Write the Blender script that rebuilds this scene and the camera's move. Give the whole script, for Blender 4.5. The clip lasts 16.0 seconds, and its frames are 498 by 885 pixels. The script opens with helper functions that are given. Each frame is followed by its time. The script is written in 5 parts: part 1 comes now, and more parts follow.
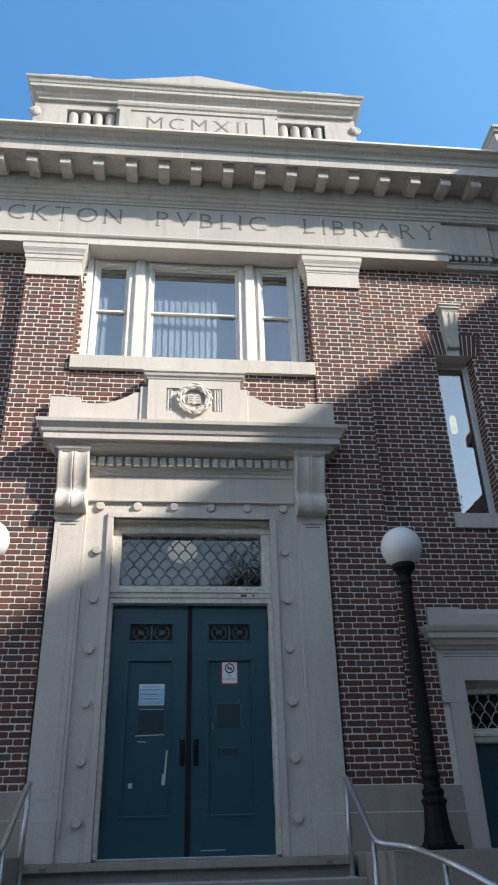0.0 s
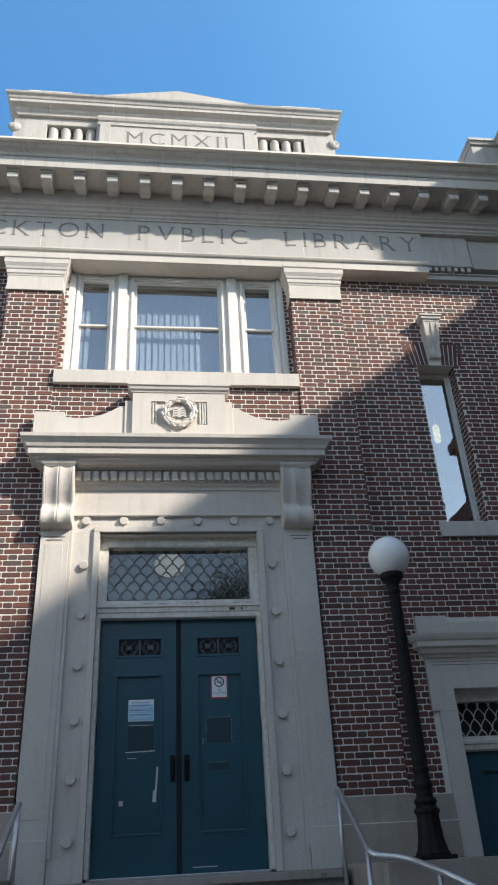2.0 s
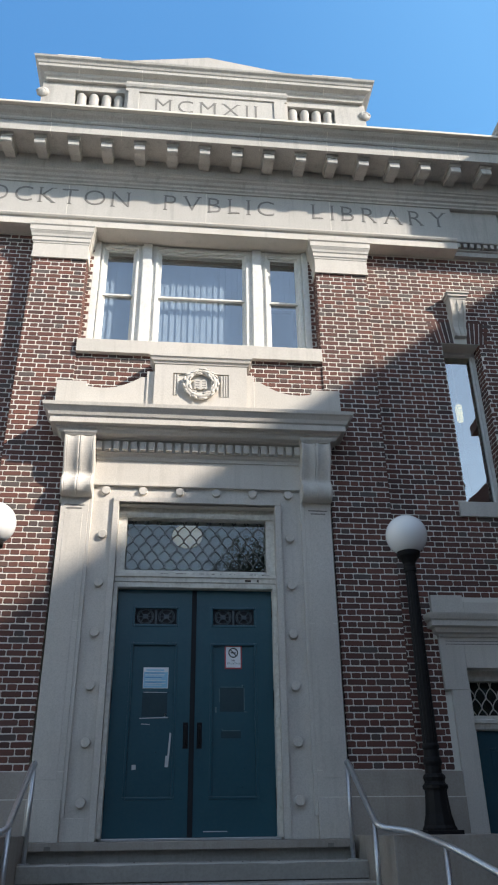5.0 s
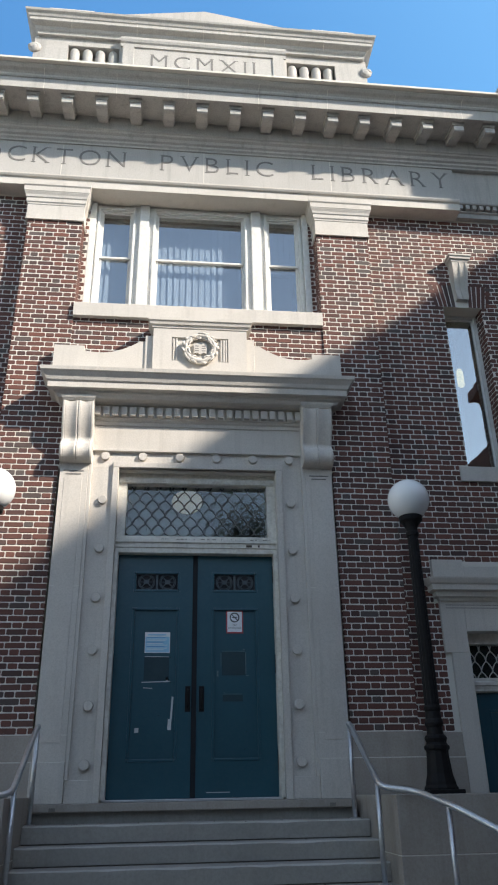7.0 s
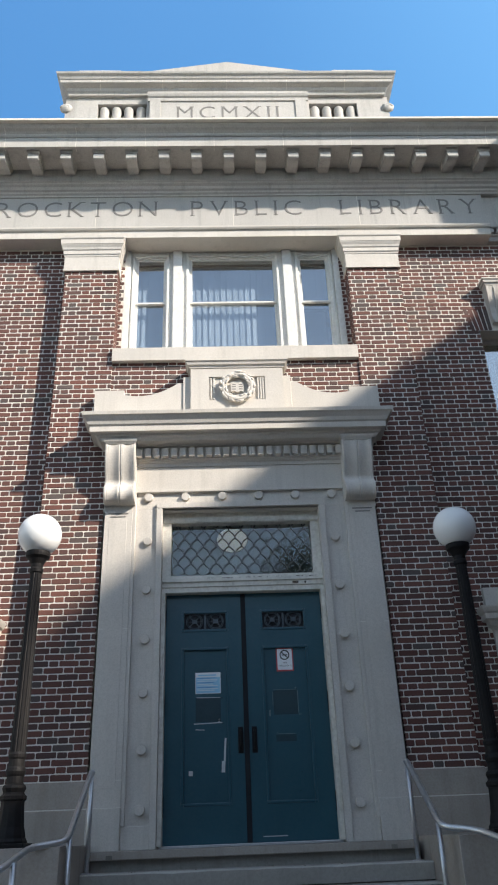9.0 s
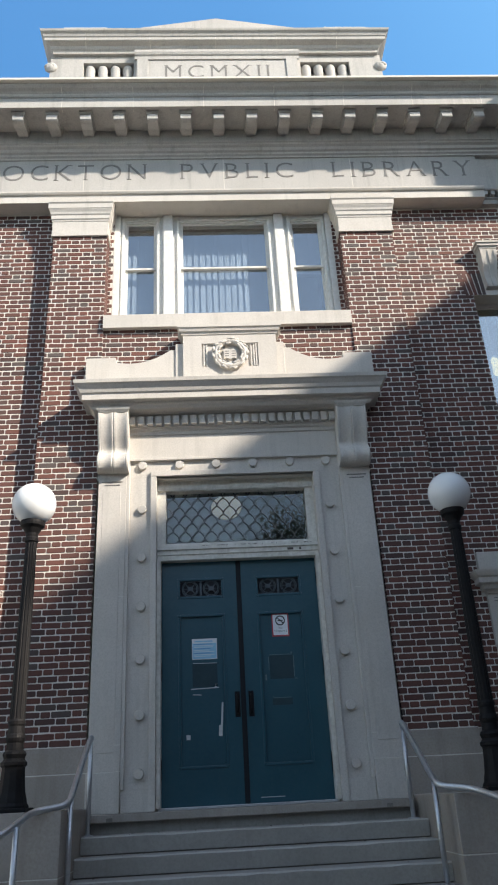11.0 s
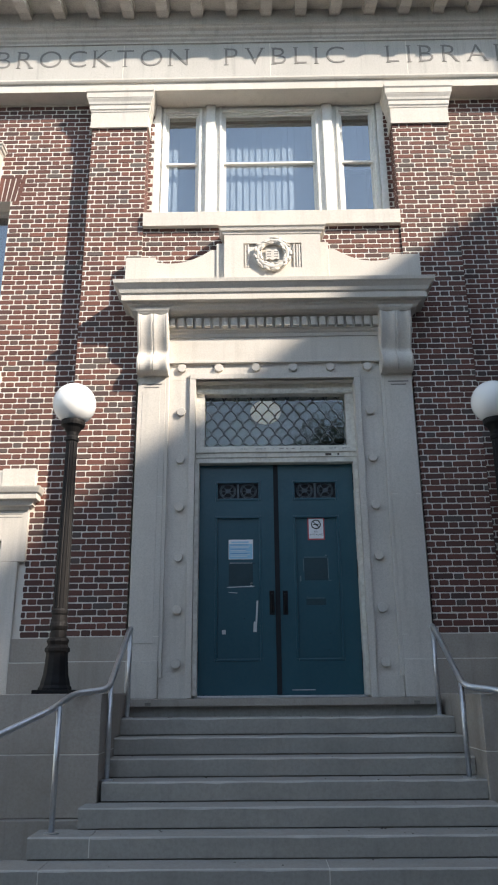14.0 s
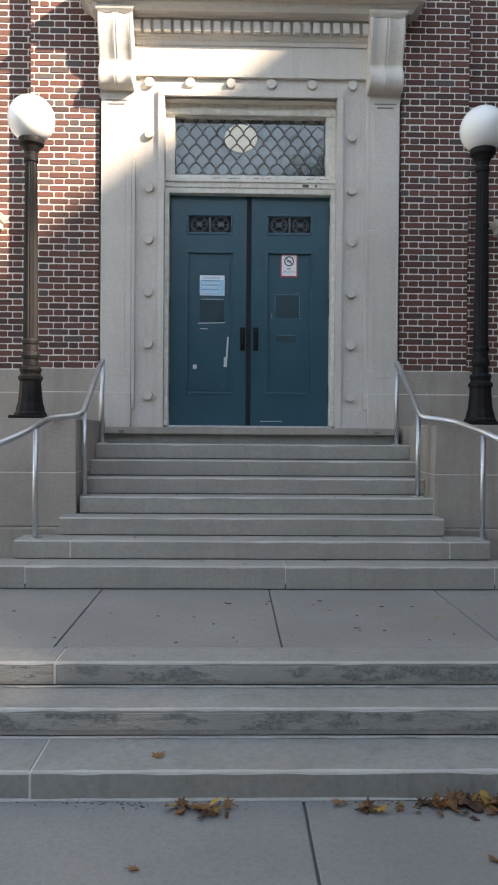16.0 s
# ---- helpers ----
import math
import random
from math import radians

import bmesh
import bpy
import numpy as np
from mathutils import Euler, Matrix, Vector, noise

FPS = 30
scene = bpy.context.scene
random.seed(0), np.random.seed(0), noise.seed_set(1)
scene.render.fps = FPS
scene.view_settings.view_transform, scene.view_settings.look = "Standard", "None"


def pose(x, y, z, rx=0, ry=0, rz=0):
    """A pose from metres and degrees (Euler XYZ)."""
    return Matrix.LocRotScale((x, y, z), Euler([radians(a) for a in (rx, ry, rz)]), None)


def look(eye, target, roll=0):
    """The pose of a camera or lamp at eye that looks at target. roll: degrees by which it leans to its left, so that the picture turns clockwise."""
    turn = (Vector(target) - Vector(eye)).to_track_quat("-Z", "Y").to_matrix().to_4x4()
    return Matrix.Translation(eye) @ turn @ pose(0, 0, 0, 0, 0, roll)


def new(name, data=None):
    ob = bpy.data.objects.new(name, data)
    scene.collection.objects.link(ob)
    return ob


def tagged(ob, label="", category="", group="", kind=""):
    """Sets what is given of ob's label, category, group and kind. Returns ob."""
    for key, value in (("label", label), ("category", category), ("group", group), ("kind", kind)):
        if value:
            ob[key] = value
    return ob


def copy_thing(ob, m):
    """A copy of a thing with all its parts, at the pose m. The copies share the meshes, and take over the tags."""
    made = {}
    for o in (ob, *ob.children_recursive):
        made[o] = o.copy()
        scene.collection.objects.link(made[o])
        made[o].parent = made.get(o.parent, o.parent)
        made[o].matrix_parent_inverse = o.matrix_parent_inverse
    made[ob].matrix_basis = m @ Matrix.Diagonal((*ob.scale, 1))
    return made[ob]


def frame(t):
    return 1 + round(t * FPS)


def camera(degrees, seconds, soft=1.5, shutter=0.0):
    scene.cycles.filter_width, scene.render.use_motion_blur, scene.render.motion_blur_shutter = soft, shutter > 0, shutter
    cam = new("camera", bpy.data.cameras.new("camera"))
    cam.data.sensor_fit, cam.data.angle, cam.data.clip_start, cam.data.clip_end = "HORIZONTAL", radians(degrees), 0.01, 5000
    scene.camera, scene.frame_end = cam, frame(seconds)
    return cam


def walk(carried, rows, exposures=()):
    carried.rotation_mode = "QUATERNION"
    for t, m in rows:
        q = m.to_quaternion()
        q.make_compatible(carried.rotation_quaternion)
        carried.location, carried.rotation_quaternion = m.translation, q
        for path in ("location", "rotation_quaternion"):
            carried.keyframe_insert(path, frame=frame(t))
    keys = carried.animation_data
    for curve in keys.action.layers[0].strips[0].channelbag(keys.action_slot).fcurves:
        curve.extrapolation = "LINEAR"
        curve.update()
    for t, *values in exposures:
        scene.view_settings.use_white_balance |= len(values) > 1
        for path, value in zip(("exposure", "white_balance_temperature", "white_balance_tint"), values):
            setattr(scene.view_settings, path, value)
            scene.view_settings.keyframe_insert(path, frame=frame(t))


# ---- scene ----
cam = camera(36.9, 16.0, 2.0)
PATH = [
    (0, (-0.196, -8.455, 0.065), (-0.007, -6.709, 1.022), -1.6),
    (0.5, (-0.241, -8.509, 0.049), (-0.028, -6.779, 1.03), -2.2),
    (1, (-0.279, -8.475, 0.061), (-0.056, -6.755, 1.056), -2.7),
    (1.5, (-0.277, -8.453, 0.069), (-0.047, -6.721, 1.041), -2.4),
    (2, (-0.245, -8.464, 0.069), (-0.008, -6.738, 1.051), -3.3),
    (2.5, (-0.247, -8.479, 0.081), (0.002, -6.753, 1.062), -3.1),
    (3, (-0.275, -8.488, 0.099), (-0.021, -6.762, 1.076), -2.5),
    (3.5, (-0.255, -8.517, 0.081), (0.012, -6.796, 1.064), -2.9),
    (4, (-0.244, -8.536, 0.067), (0.006, -6.799, 1.026), -2.3),
    (4.5, (-0.233, -8.508, 0.069), (-0.053, -6.765, 1.033), -1.8),
    (4.7, (-0.235, -8.487, 0.071), (-0.052, -6.731, 1.012), -0.8),
    (6.8, (-0.309, -8.37, 0.067), (-0.11, -6.586, 0.95), -1.1),
    (7, (-0.3, -8.363, 0.069), (-0.1, -6.562, 0.916), -1.1),
    (7.5, (-0.263, -8.355, 0.077), (-0.19, -6.538, 0.909), -0.8),
    (8, (-0.255, -8.351, 0.08), (-0.192, -6.531, 0.908), -0.2),
    (8.5, (-0.17, -8.353, 0.071), (-0.133, -6.563, 0.962), 0.4),
    (8.7, (-0.185, -8.391, 0.053), (-0.125, -6.626, 0.991), -1.9),
    (10.8, (-0.268, -8.351, 0.07), (-0.164, -6.556, 0.945), -2.7),
    (11, (-0.267, -8.349, 0.071), (-0.168, -6.545, 0.929), -3.1),
    (11.5, (-0.265, -8.345, 0.074), (-0.182, -6.499, 0.841), -1.6),
    (12, (-0.278, -8.347, 0.075), (-0.18, -6.469, 0.757), -0.9),
    (12.5, (-0.296, -8.355, 0.076), (-0.257, -6.452, 0.689), 1.1),
    (13, (-0.301, -8.339, 0.072), (-0.302, -6.431, 0.672), 0.6),
    (13.5, (-0.288, -8.33, 0.061), (-0.294, -6.446, 0.733), 0.2),
    (14, (-0.232, -8.28, 0.062), (-0.251, -6.383, 0.693), -0.5),
    (14.5, (-0.236, -8.235, 0.026), (-0.271, -6.327, 0.625), 0.3),
    (15, (-0.232, -8.19, -0.03), (-0.227, -6.258, 0.488), 0.0),
    (15.5, (-0.207, -8.222, -0.054), (-0.235, -6.228, 0.098), 1.9),
    (16, (-0.175, -8.255, -0.070), (-0.132, -6.256, -0.095), 0.4),
]
EXPOSURES = [(0, 0.47, 6980, 11), (7, 0.53, 7020, 11), (11, 0.55, 7080, 11), (12.5, 0.73, 7200, 12), (14, 0.76, 7280, 12), (15, 0.72, 7450, 12), (15.5, 0.93, 7650, 12), (16, 1.60, 8350, 15)]
walk(cam, [(t, look(eye, target, roll)) for t, eye, target, roll in PATH], EXPOSURES)

# ---- world, sun, exposure ----
SUN_TO = Vector((1.45, -1.0, 1.12)).normalized()
world = bpy.data.worlds.new("sky")
scene.world = world
world.use_nodes = True
wn = world.node_tree.nodes
sky = wn.new("ShaderNodeTexSky")
sky.sky_type = "NISHITA"
sky.sun_disc = False
sky.sun_elevation = math.asin(SUN_TO.z)
sky.sun_rotation = math.atan2(SUN_TO.x, SUN_TO.y)
sky.air_density, sky.dust_density, sky.ozone_density = 1.0, 0.1, 1.0
rich = wn.new("ShaderNodeHueSaturation")
rich.inputs["Saturation"].default_value, rich.inputs["Hue"].default_value = 0.85, 0.495
world.node_tree.links.new(sky.outputs["Color"], rich.inputs["Color"])
world.node_tree.links.new(rich.outputs["Color"], wn["Background"].inputs["Color"])
wn["Background"].inputs["Strength"].default_value = 0.205
sun = new("sun", bpy.data.lights.new("sun", "SUN"))
sun.data.energy, sun.data.angle, sun.data.color = 5.1, radians(1.7), (1.0, 0.958, 0.905)
sun.matrix_world = look((20, -20, 25), Vector((20, -20, 25)) - SUN_TO)


# ---- materials ----
def material(name, rough=0.7, metal=0.0):
    m = bpy.data.materials.new(name)
    m.use_nodes = True
    b = m.node_tree.nodes["Principled BSDF"]
    b.inputs["Roughness"].default_value = rough
    b.inputs["Metallic"].default_value = metal
    return m, m.node_tree, b


def node(nt, kind, **inputs):
    n = nt.nodes.new(kind)
    for k, v in inputs.items():
        n.inputs[k.replace("_", " ")].default_value = v
    return n


def coords(nt):
    """World-sized coordinates, the same for all pieces."""
    return nt.nodes.new("ShaderNodeNewGeometry").outputs["Position"]


def noise_tex(nt, scale, detail=6.0, rough=0.6, vec=None):
    n = node(nt, "ShaderNodeTexNoise", Scale=scale, Detail=detail, Roughness=rough)
    nt.links.new(vec if vec is not None else coords(nt), n.inputs["Vector"])
    return n.outputs["Fac"]


def ramp(nt, fac, stops):
    r = nt.nodes.new("ShaderNodeValToRGB")
    e = r.color_ramp.elements
    while len(e) < len(stops):
        e.new(0.5)
    for el, (p, c) in zip(e, stops):
        el.position, el.color = p, (*c, 1)
    nt.links.new(fac, r.inputs["Fac"])
    return r.outputs["Color"]


def blend(nt, fac, a, b, mode="MIX"):
    n = nt.nodes.new("ShaderNodeMix")
    n.data_type, n.blend_type = "RGBA", mode
    for val, sock in ((fac, n.inputs[0]), (a, n.inputs[6]), (b, n.inputs[7])):
        if isinstance(val, bpy.types.NodeSocket):
            nt.links.new(val, sock)
        elif isinstance(val, tuple):
            sock.default_value = (*val, 1)
        else:
            sock.default_value = val
    return n.outputs[2]


def relief(nt, b, height, strength=0.3, dist=0.01):
    n = node(nt, "ShaderNodeBump", Strength=strength, Distance=dist)
    nt.links.new(height, n.inputs["Height"])
    nt.links.new(n.outputs["Normal"], b.inputs["Normal"])


def stretched(nt, sx, sy, sz):
    m = node(nt, "ShaderNodeMapping")
    m.inputs["Scale"].default_value = (sx, sy, sz)
    nt.links.new(coords(nt), m.inputs["Vector"])
    return m.outputs["Vector"]


def mottled(name, a, b, c, rough=0.75, big=1.2, fine=45.0, bump=0.25, streak=0.0, dist=0.004, metal=0.0):
    """A surface of three tones: broad patches, fine grain, and runs of dirt down it."""
    m, nt, p = material(name, rough, metal)
    col = ramp(nt, noise_tex(nt, big), [(0.3, a), (0.7, b)])
    grain = noise_tex(nt, fine, 8.0, 0.7)
    col = blend(nt, ramp(nt, grain, [(0.42, (0, 0, 0)), (0.75, (0.55, 0.55, 0.55))]), col, c)
    if streak:
        run = noise_tex(nt, 1.0, 5.0, 0.65, stretched(nt, 9.0, 9.0, 0.55))
        col = blend(nt, ramp(nt, run, [(0.52, (0, 0, 0)), (0.78, (streak, streak, streak))]), col, c)
    nt.links.new(col, p.inputs["Base Color"])
    relief(nt, p, grain, bump, dist)
    return m


STONE = mottled("limestone", (0.55, 0.512, 0.458), (0.65, 0.61, 0.553), (0.37, 0.345, 0.305), 0.82, 0.9, 60, 0.25, 0.45)
STONE_OLD = mottled("weathered_limestone", (0.44, 0.42, 0.39), (0.54, 0.515, 0.48), (0.25, 0.236, 0.217), 0.85, 0.8, 55, 0.3, 0.6)
STONE_LINE = mottled("pale_mortar", (0.62, 0.59, 0.53), (0.70, 0.67, 0.60), (0.5, 0.47, 0.42), 0.9)
# Darker stone: the shade inside cut letters and grooves, put into the colour.
STONE_CUT_SHADE = mottled("cut_shade_stone", (0.19, 0.182, 0.17), (0.24, 0.228, 0.215), (0.14, 0.133, 0.125), 0.9)
STONE_BASE = mottled("base_limestone", (0.325, 0.288, 0.25), (0.405, 0.362, 0.318), (0.235, 0.198, 0.165), 0.85, 1.6, 50, 0.3, 0.5)
STEP = mottled("worn_step_stone", (0.31, 0.292, 0.262), (0.39, 0.368, 0.33), (0.22, 0.205, 0.18), 0.85, 1.5, 34, 0.4, 0.4, 0.006)
STEP_LOWER = mottled("weathered_grey_step_stone", (0.262, 0.252, 0.23), (0.34, 0.326, 0.298), (0.17, 0.163, 0.15), 0.87, 1.3, 30, 0.5, 0.55, 0.007)
PALE_SEAM = mottled("worn_seam_mortar", (0.40, 0.385, 0.355), (0.52, 0.50, 0.465), (0.22, 0.21, 0.19), 0.9, 9.0, 50)
# Pale tone: rubbed wear plus the light a tread edge catches, as colour.
STEP_EDGE = mottled("rubbed_lit_step_edge", (0.43, 0.41, 0.37), (0.53, 0.505, 0.46), (0.34, 0.32, 0.285), 0.85, 3.0, 40, 0.4)
STEP_ROUGH = mottled("stained_shaded_step_stone", (0.17, 0.15, 0.13), (0.26, 0.235, 0.21), (0.10, 0.09, 0.08), 0.9)


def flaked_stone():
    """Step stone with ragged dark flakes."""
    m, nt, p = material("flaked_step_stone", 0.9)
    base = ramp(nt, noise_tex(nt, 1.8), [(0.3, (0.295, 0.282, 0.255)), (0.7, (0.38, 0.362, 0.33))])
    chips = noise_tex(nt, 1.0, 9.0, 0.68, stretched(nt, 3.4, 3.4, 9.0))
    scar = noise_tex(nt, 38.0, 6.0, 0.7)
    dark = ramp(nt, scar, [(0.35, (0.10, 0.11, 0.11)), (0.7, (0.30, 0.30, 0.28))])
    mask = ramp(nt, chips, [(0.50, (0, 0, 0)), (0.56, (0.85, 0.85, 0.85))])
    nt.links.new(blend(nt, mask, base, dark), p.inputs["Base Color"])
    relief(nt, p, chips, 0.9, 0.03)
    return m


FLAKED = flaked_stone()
PAVE = mottled("concrete_paving", (0.225, 0.216, 0.203), (0.30, 0.287, 0.268), (0.15, 0.145, 0.138), 0.88, 0.8, 55, 0.35, 0.0)
# Lightened and warmed so the street bounces sun onto the shaded front.
ASPHALT = mottled("lightened_asphalt", (0.12, 0.112, 0.10), (0.16, 0.148, 0.132), (0.08, 0.075, 0.07), 0.9, 0.6, 80, 0.5)
MORTAR = mottled("brick_mortar", (0.68, 0.645, 0.58), (0.75, 0.715, 0.645), (0.55, 0.515, 0.46), 0.95, 2.0, 90, 0.4)
WHITE = mottled("white_paint", (0.70, 0.69, 0.65), (0.78, 0.77, 0.73), (0.52, 0.49, 0.43), 0.5, 3.0, 18, 0.15, 0.25)
CREAM = mottled("old_cream_paint", (0.68, 0.655, 0.585), (0.77, 0.745, 0.675), (0.33, 0.29, 0.23), 0.55, 3.0, 16, 0.3, 0.35)
IRON = mottled("black_iron_paint", (0.009, 0.009, 0.010), (0.014, 0.013, 0.013), (0.022, 0.02, 0.019), 0.55, 4.0, 30, 0.2)
IRON.node_tree.nodes["Principled BSDF"].inputs["Specular IOR Level"].default_value = 0.16
STEEL = mottled("galvanised_steel", (0.56, 0.57, 0.58), (0.66, 0.67, 0.68), (0.42, 0.42, 0.43), 0.42, 6.0, 40, 0.1, 0.0, 0.002, 0.9)
TEAL = mottled("teal_door_paint", (0.011, 0.066, 0.092), (0.018, 0.084, 0.113), (0.034, 0.088, 0.110), 0.34, 2.2, 26, 0.12, 0.30)
TEAL_WORN = mottled("rubbed_teal_paint", (0.006, 0.032, 0.044), (0.010, 0.042, 0.055), (0.026, 0.055, 0.068), 0.6, 6.0, 30, 0.3)
GRILLE = mottled("tarnished_grille_metal", (0.05, 0.075, 0.09), (0.09, 0.11, 0.125), (0.16, 0.17, 0.18), 0.45, 8.0, 60, 0.3, 0.0, 0.003, 0.4)
LEAD = mottled("lead_came", (0.07, 0.075, 0.08), (0.10, 0.105, 0.11), (0.05, 0.05, 0.055), 0.5, 8.0, 60, 0.2, 0.0, 0.002, 0.4)
PALE_CAME = mottled("painted_came", (0.50, 0.50, 0.48), (0.58, 0.58, 0.55), (0.4, 0.4, 0.38), 0.5)
BLIND = mottled("vertical_blind_fabric", (0.25, 0.295, 0.345), (0.31, 0.355, 0.41), (0.21, 0.25, 0.30), 0.8, 1.0, 60, 0.1)
GAP_DARK = mottled("dark_gap_shade", (0.004, 0.007, 0.010), (0.007, 0.010, 0.013), (0.01, 0.012, 0.014), 0.85, 5.0, 40, 0.2)
# Near-black linings: the rooms' lack of light is put into the colour.
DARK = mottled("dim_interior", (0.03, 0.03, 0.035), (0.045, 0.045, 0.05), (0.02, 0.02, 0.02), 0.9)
ROOF = mottled("roof_membrane", (0.30, 0.30, 0.29), (0.36, 0.36, 0.34), (0.2, 0.2, 0.19), 0.9)
PAPER = mottled("notice_paper", (0.78, 0.80, 0.82), (0.84, 0.85, 0.86), (0.74, 0.76, 0.78), 0.6)
INK_BLUE = mottled("blue_print", (0.10, 0.30, 0.58), (0.14, 0.36, 0.62), (0.08, 0.25, 0.5), 0.6)
INK_PALE = mottled("pale_blue_print", (0.30, 0.60, 0.78), (0.36, 0.66, 0.82), (0.28, 0.56, 0.74), 0.6)
INK = mottled("black_print", (0.02, 0.02, 0.022), (0.03, 0.03, 0.03), (0.02, 0.02, 0.02), 0.6)
RED = mottled("red_print", (0.42, 0.05, 0.06), (0.5, 0.07, 0.08), (0.36, 0.05, 0.06), 0.55)
TAPE = mottled("tape_residue", (0.52, 0.54, 0.54), (0.62, 0.63, 0.62), (0.4, 0.42, 0.42), 0.6)
TAPE_FAINT = mottled("faint_tape_residue", (0.09, 0.16, 0.18), (0.20, 0.27, 0.28), (0.05, 0.10, 0.12), 0.6, 30.0, 60)
BARK = mottled("bark", (0.07, 0.055, 0.045), (0.11, 0.09, 0.07), (0.04, 0.035, 0.03), 0.95, 3.0, 25, 0.9, 0.3, 0.02)
# Unseen ground, toned pale and warm as a reflector for the shaded front.
GRASS = mottled("warm_bounce_ground", (0.30, 0.25, 0.18), (0.36, 0.30, 0.22), (0.22, 0.19, 0.12), 0.95, 0.7, 30, 0.8)


def brick_material(name, source):
    m, nt, p = material(name, 0.85)
    if source == "object":
        pick = nt.nodes.new("ShaderNodeObjectInfo").outputs["Random"]
    else:
        pick = nt.nodes.new("ShaderNodeNewGeometry").outputs["Random Per Island"]
    col = ramp(nt, pick, [(0.0, (0.078, 0.044, 0.039)), (0.22, (0.118, 0.052, 0.041)), (0.45, (0.168, 0.066, 0.049)), (0.66, (0.120, 0.051, 0.040)),
                          (0.82, (0.196, 0.077, 0.055)), (0.93, (0.088, 0.060, 0.053)), (1.0, (0.118, 0.096, 0.085))])
    grain = noise_tex(nt, 70.0, 8.0, 0.7)
    col = blend(nt, ramp(nt, grain, [(0.45, (0, 0, 0)), (0.8, (0.6, 0.6, 0.6))]), col, (0.055, 0.034, 0.03))
    soot = noise_tex(nt, 1.1, 4.0, 0.6)
    col = blend(nt, ramp(nt, soot, [(0.45, (0, 0, 0)), (0.75, (0.35, 0.35, 0.35))]), col, (0.075, 0.05, 0.046))
    nt.links.new(col, p.inputs["Base Color"])
    relief(nt, p, grain, 0.5, 0.004)
    return m


BRICK_PIECE = brick_material("fired_brick", "object")
BRICK_MASS = brick_material("fired_brick_mass", "island")


def leaf_material(name, stops, source, rough=0.6):
    m, nt, p = material(name, rough)
    if source == "object":
        pick = nt.nodes.new("ShaderNodeObjectInfo").outputs["Random"]
    else:
        pick = nt.nodes.new("ShaderNodeNewGeometry").outputs["Random Per Island"]
    nt.links.new(ramp(nt, pick, stops), p.inputs["Base Color"])
    p.inputs["Transmission Weight"].default_value = 0.0
    return m


FOLIAGE = leaf_material("tree_foliage", [(0.0, (0.035, 0.06, 0.018)), (0.6, (0.06, 0.09, 0.022)), (1.0, (0.11, 0.11, 0.03))], "island")
FALLEN = leaf_material("fallen_leaf", [(0.0, (0.06, 0.032, 0.02)), (0.35, (0.16, 0.07, 0.028)), (0.47, (0.46, 0.28, 0.04)), (0.6, (0.08, 0.04, 0.022)), (0.8, (0.30, 0.13, 0.035)), (1.0, (0.12, 0.055, 0.025))], "object", 0.7)


def glass_material(name, gloss, tint):
    m = bpy.data.materials.new(name)
    m.use_nodes = True
    nt = m.node_tree
    nt.nodes.remove(nt.nodes["Principled BSDF"])
    out = nt.nodes["Material Output"]
    lw = node(nt, "ShaderNodeLayerWeight", Blend=0.25)
    scale = nt.nodes.new("ShaderNodeMapRange")
    nt.links.new(lw.outputs["Fresnel"], scale.inputs["Value"])
    scale.inputs["To Min"].default_value, scale.inputs["To Max"].default_value = gloss, 1.0
    clear = nt.nodes.new("ShaderNodeBsdfTransparent")
    clear.inputs["Color"].default_value = (*tint, 1)
    shine = node(nt, "ShaderNodeBsdfGlossy", Roughness=0.015)
    bump = node(nt, "ShaderNodeBump", Strength=0.05, Distance=0.02)
    nt.links.new(noise_tex(nt, 2.2, 2.0), bump.inputs["Height"])
    nt.links.new(bump.outputs["Normal"], shine.inputs["Normal"])
    mix = nt.nodes.new("ShaderNodeMixShader")
    nt.links.new(scale.outputs["Result"], mix.inputs[0])
    nt.links.new(clear.outputs["BSDF"], mix.inputs[1])
    nt.links.new(shine.outputs["BSDF"], mix.inputs[2])
    nt.links.new(mix.outputs["Shader"], out.inputs["Surface"])
    return m


GLASS = glass_material("window_glass", 0.055, (0.9, 0.95, 0.95))
GLASS_UPPER = glass_material("upper_window_glass", 0.23, (0.82, 0.87, 0.90))
GLASS_TALL = glass_material("coated_window_glass", 0.38, (0.6, 0.7, 0.7))
opal, _, opal_b = material("opal_globe", 0.09)
opal_b.inputs["Base Color"].default_value = (0.86, 0.87, 0.86, 1)
opal_b.inputs["Subsurface Weight"].default_value = 0.25
opal_b.inputs["Subsurface Radius"].default_value = (0.05, 0.05, 0.05)
lit, _, lit_b = material("lit_frosted_globe", 0.4)
lit_b.inputs["Base Color"].default_value = (0.85, 0.84, 0.8, 1)
lit_b.inputs["Emission Color"].default_value = (1.0, 0.95, 0.84, 1)
lit_b.inputs["Emission Strength"].default_value = 0.11
glow, glow_nt, glow_b = material("warm_lamp_glass", 0.5)
glow_b.inputs["Base Color"].default_value = (0.8, 0.7, 0.5, 1)
glow_b.inputs["Emission Color"].default_value = (1.0, 0.70, 0.34, 1)
glow_b.inputs["Emission Strength"].default_value = 1.8


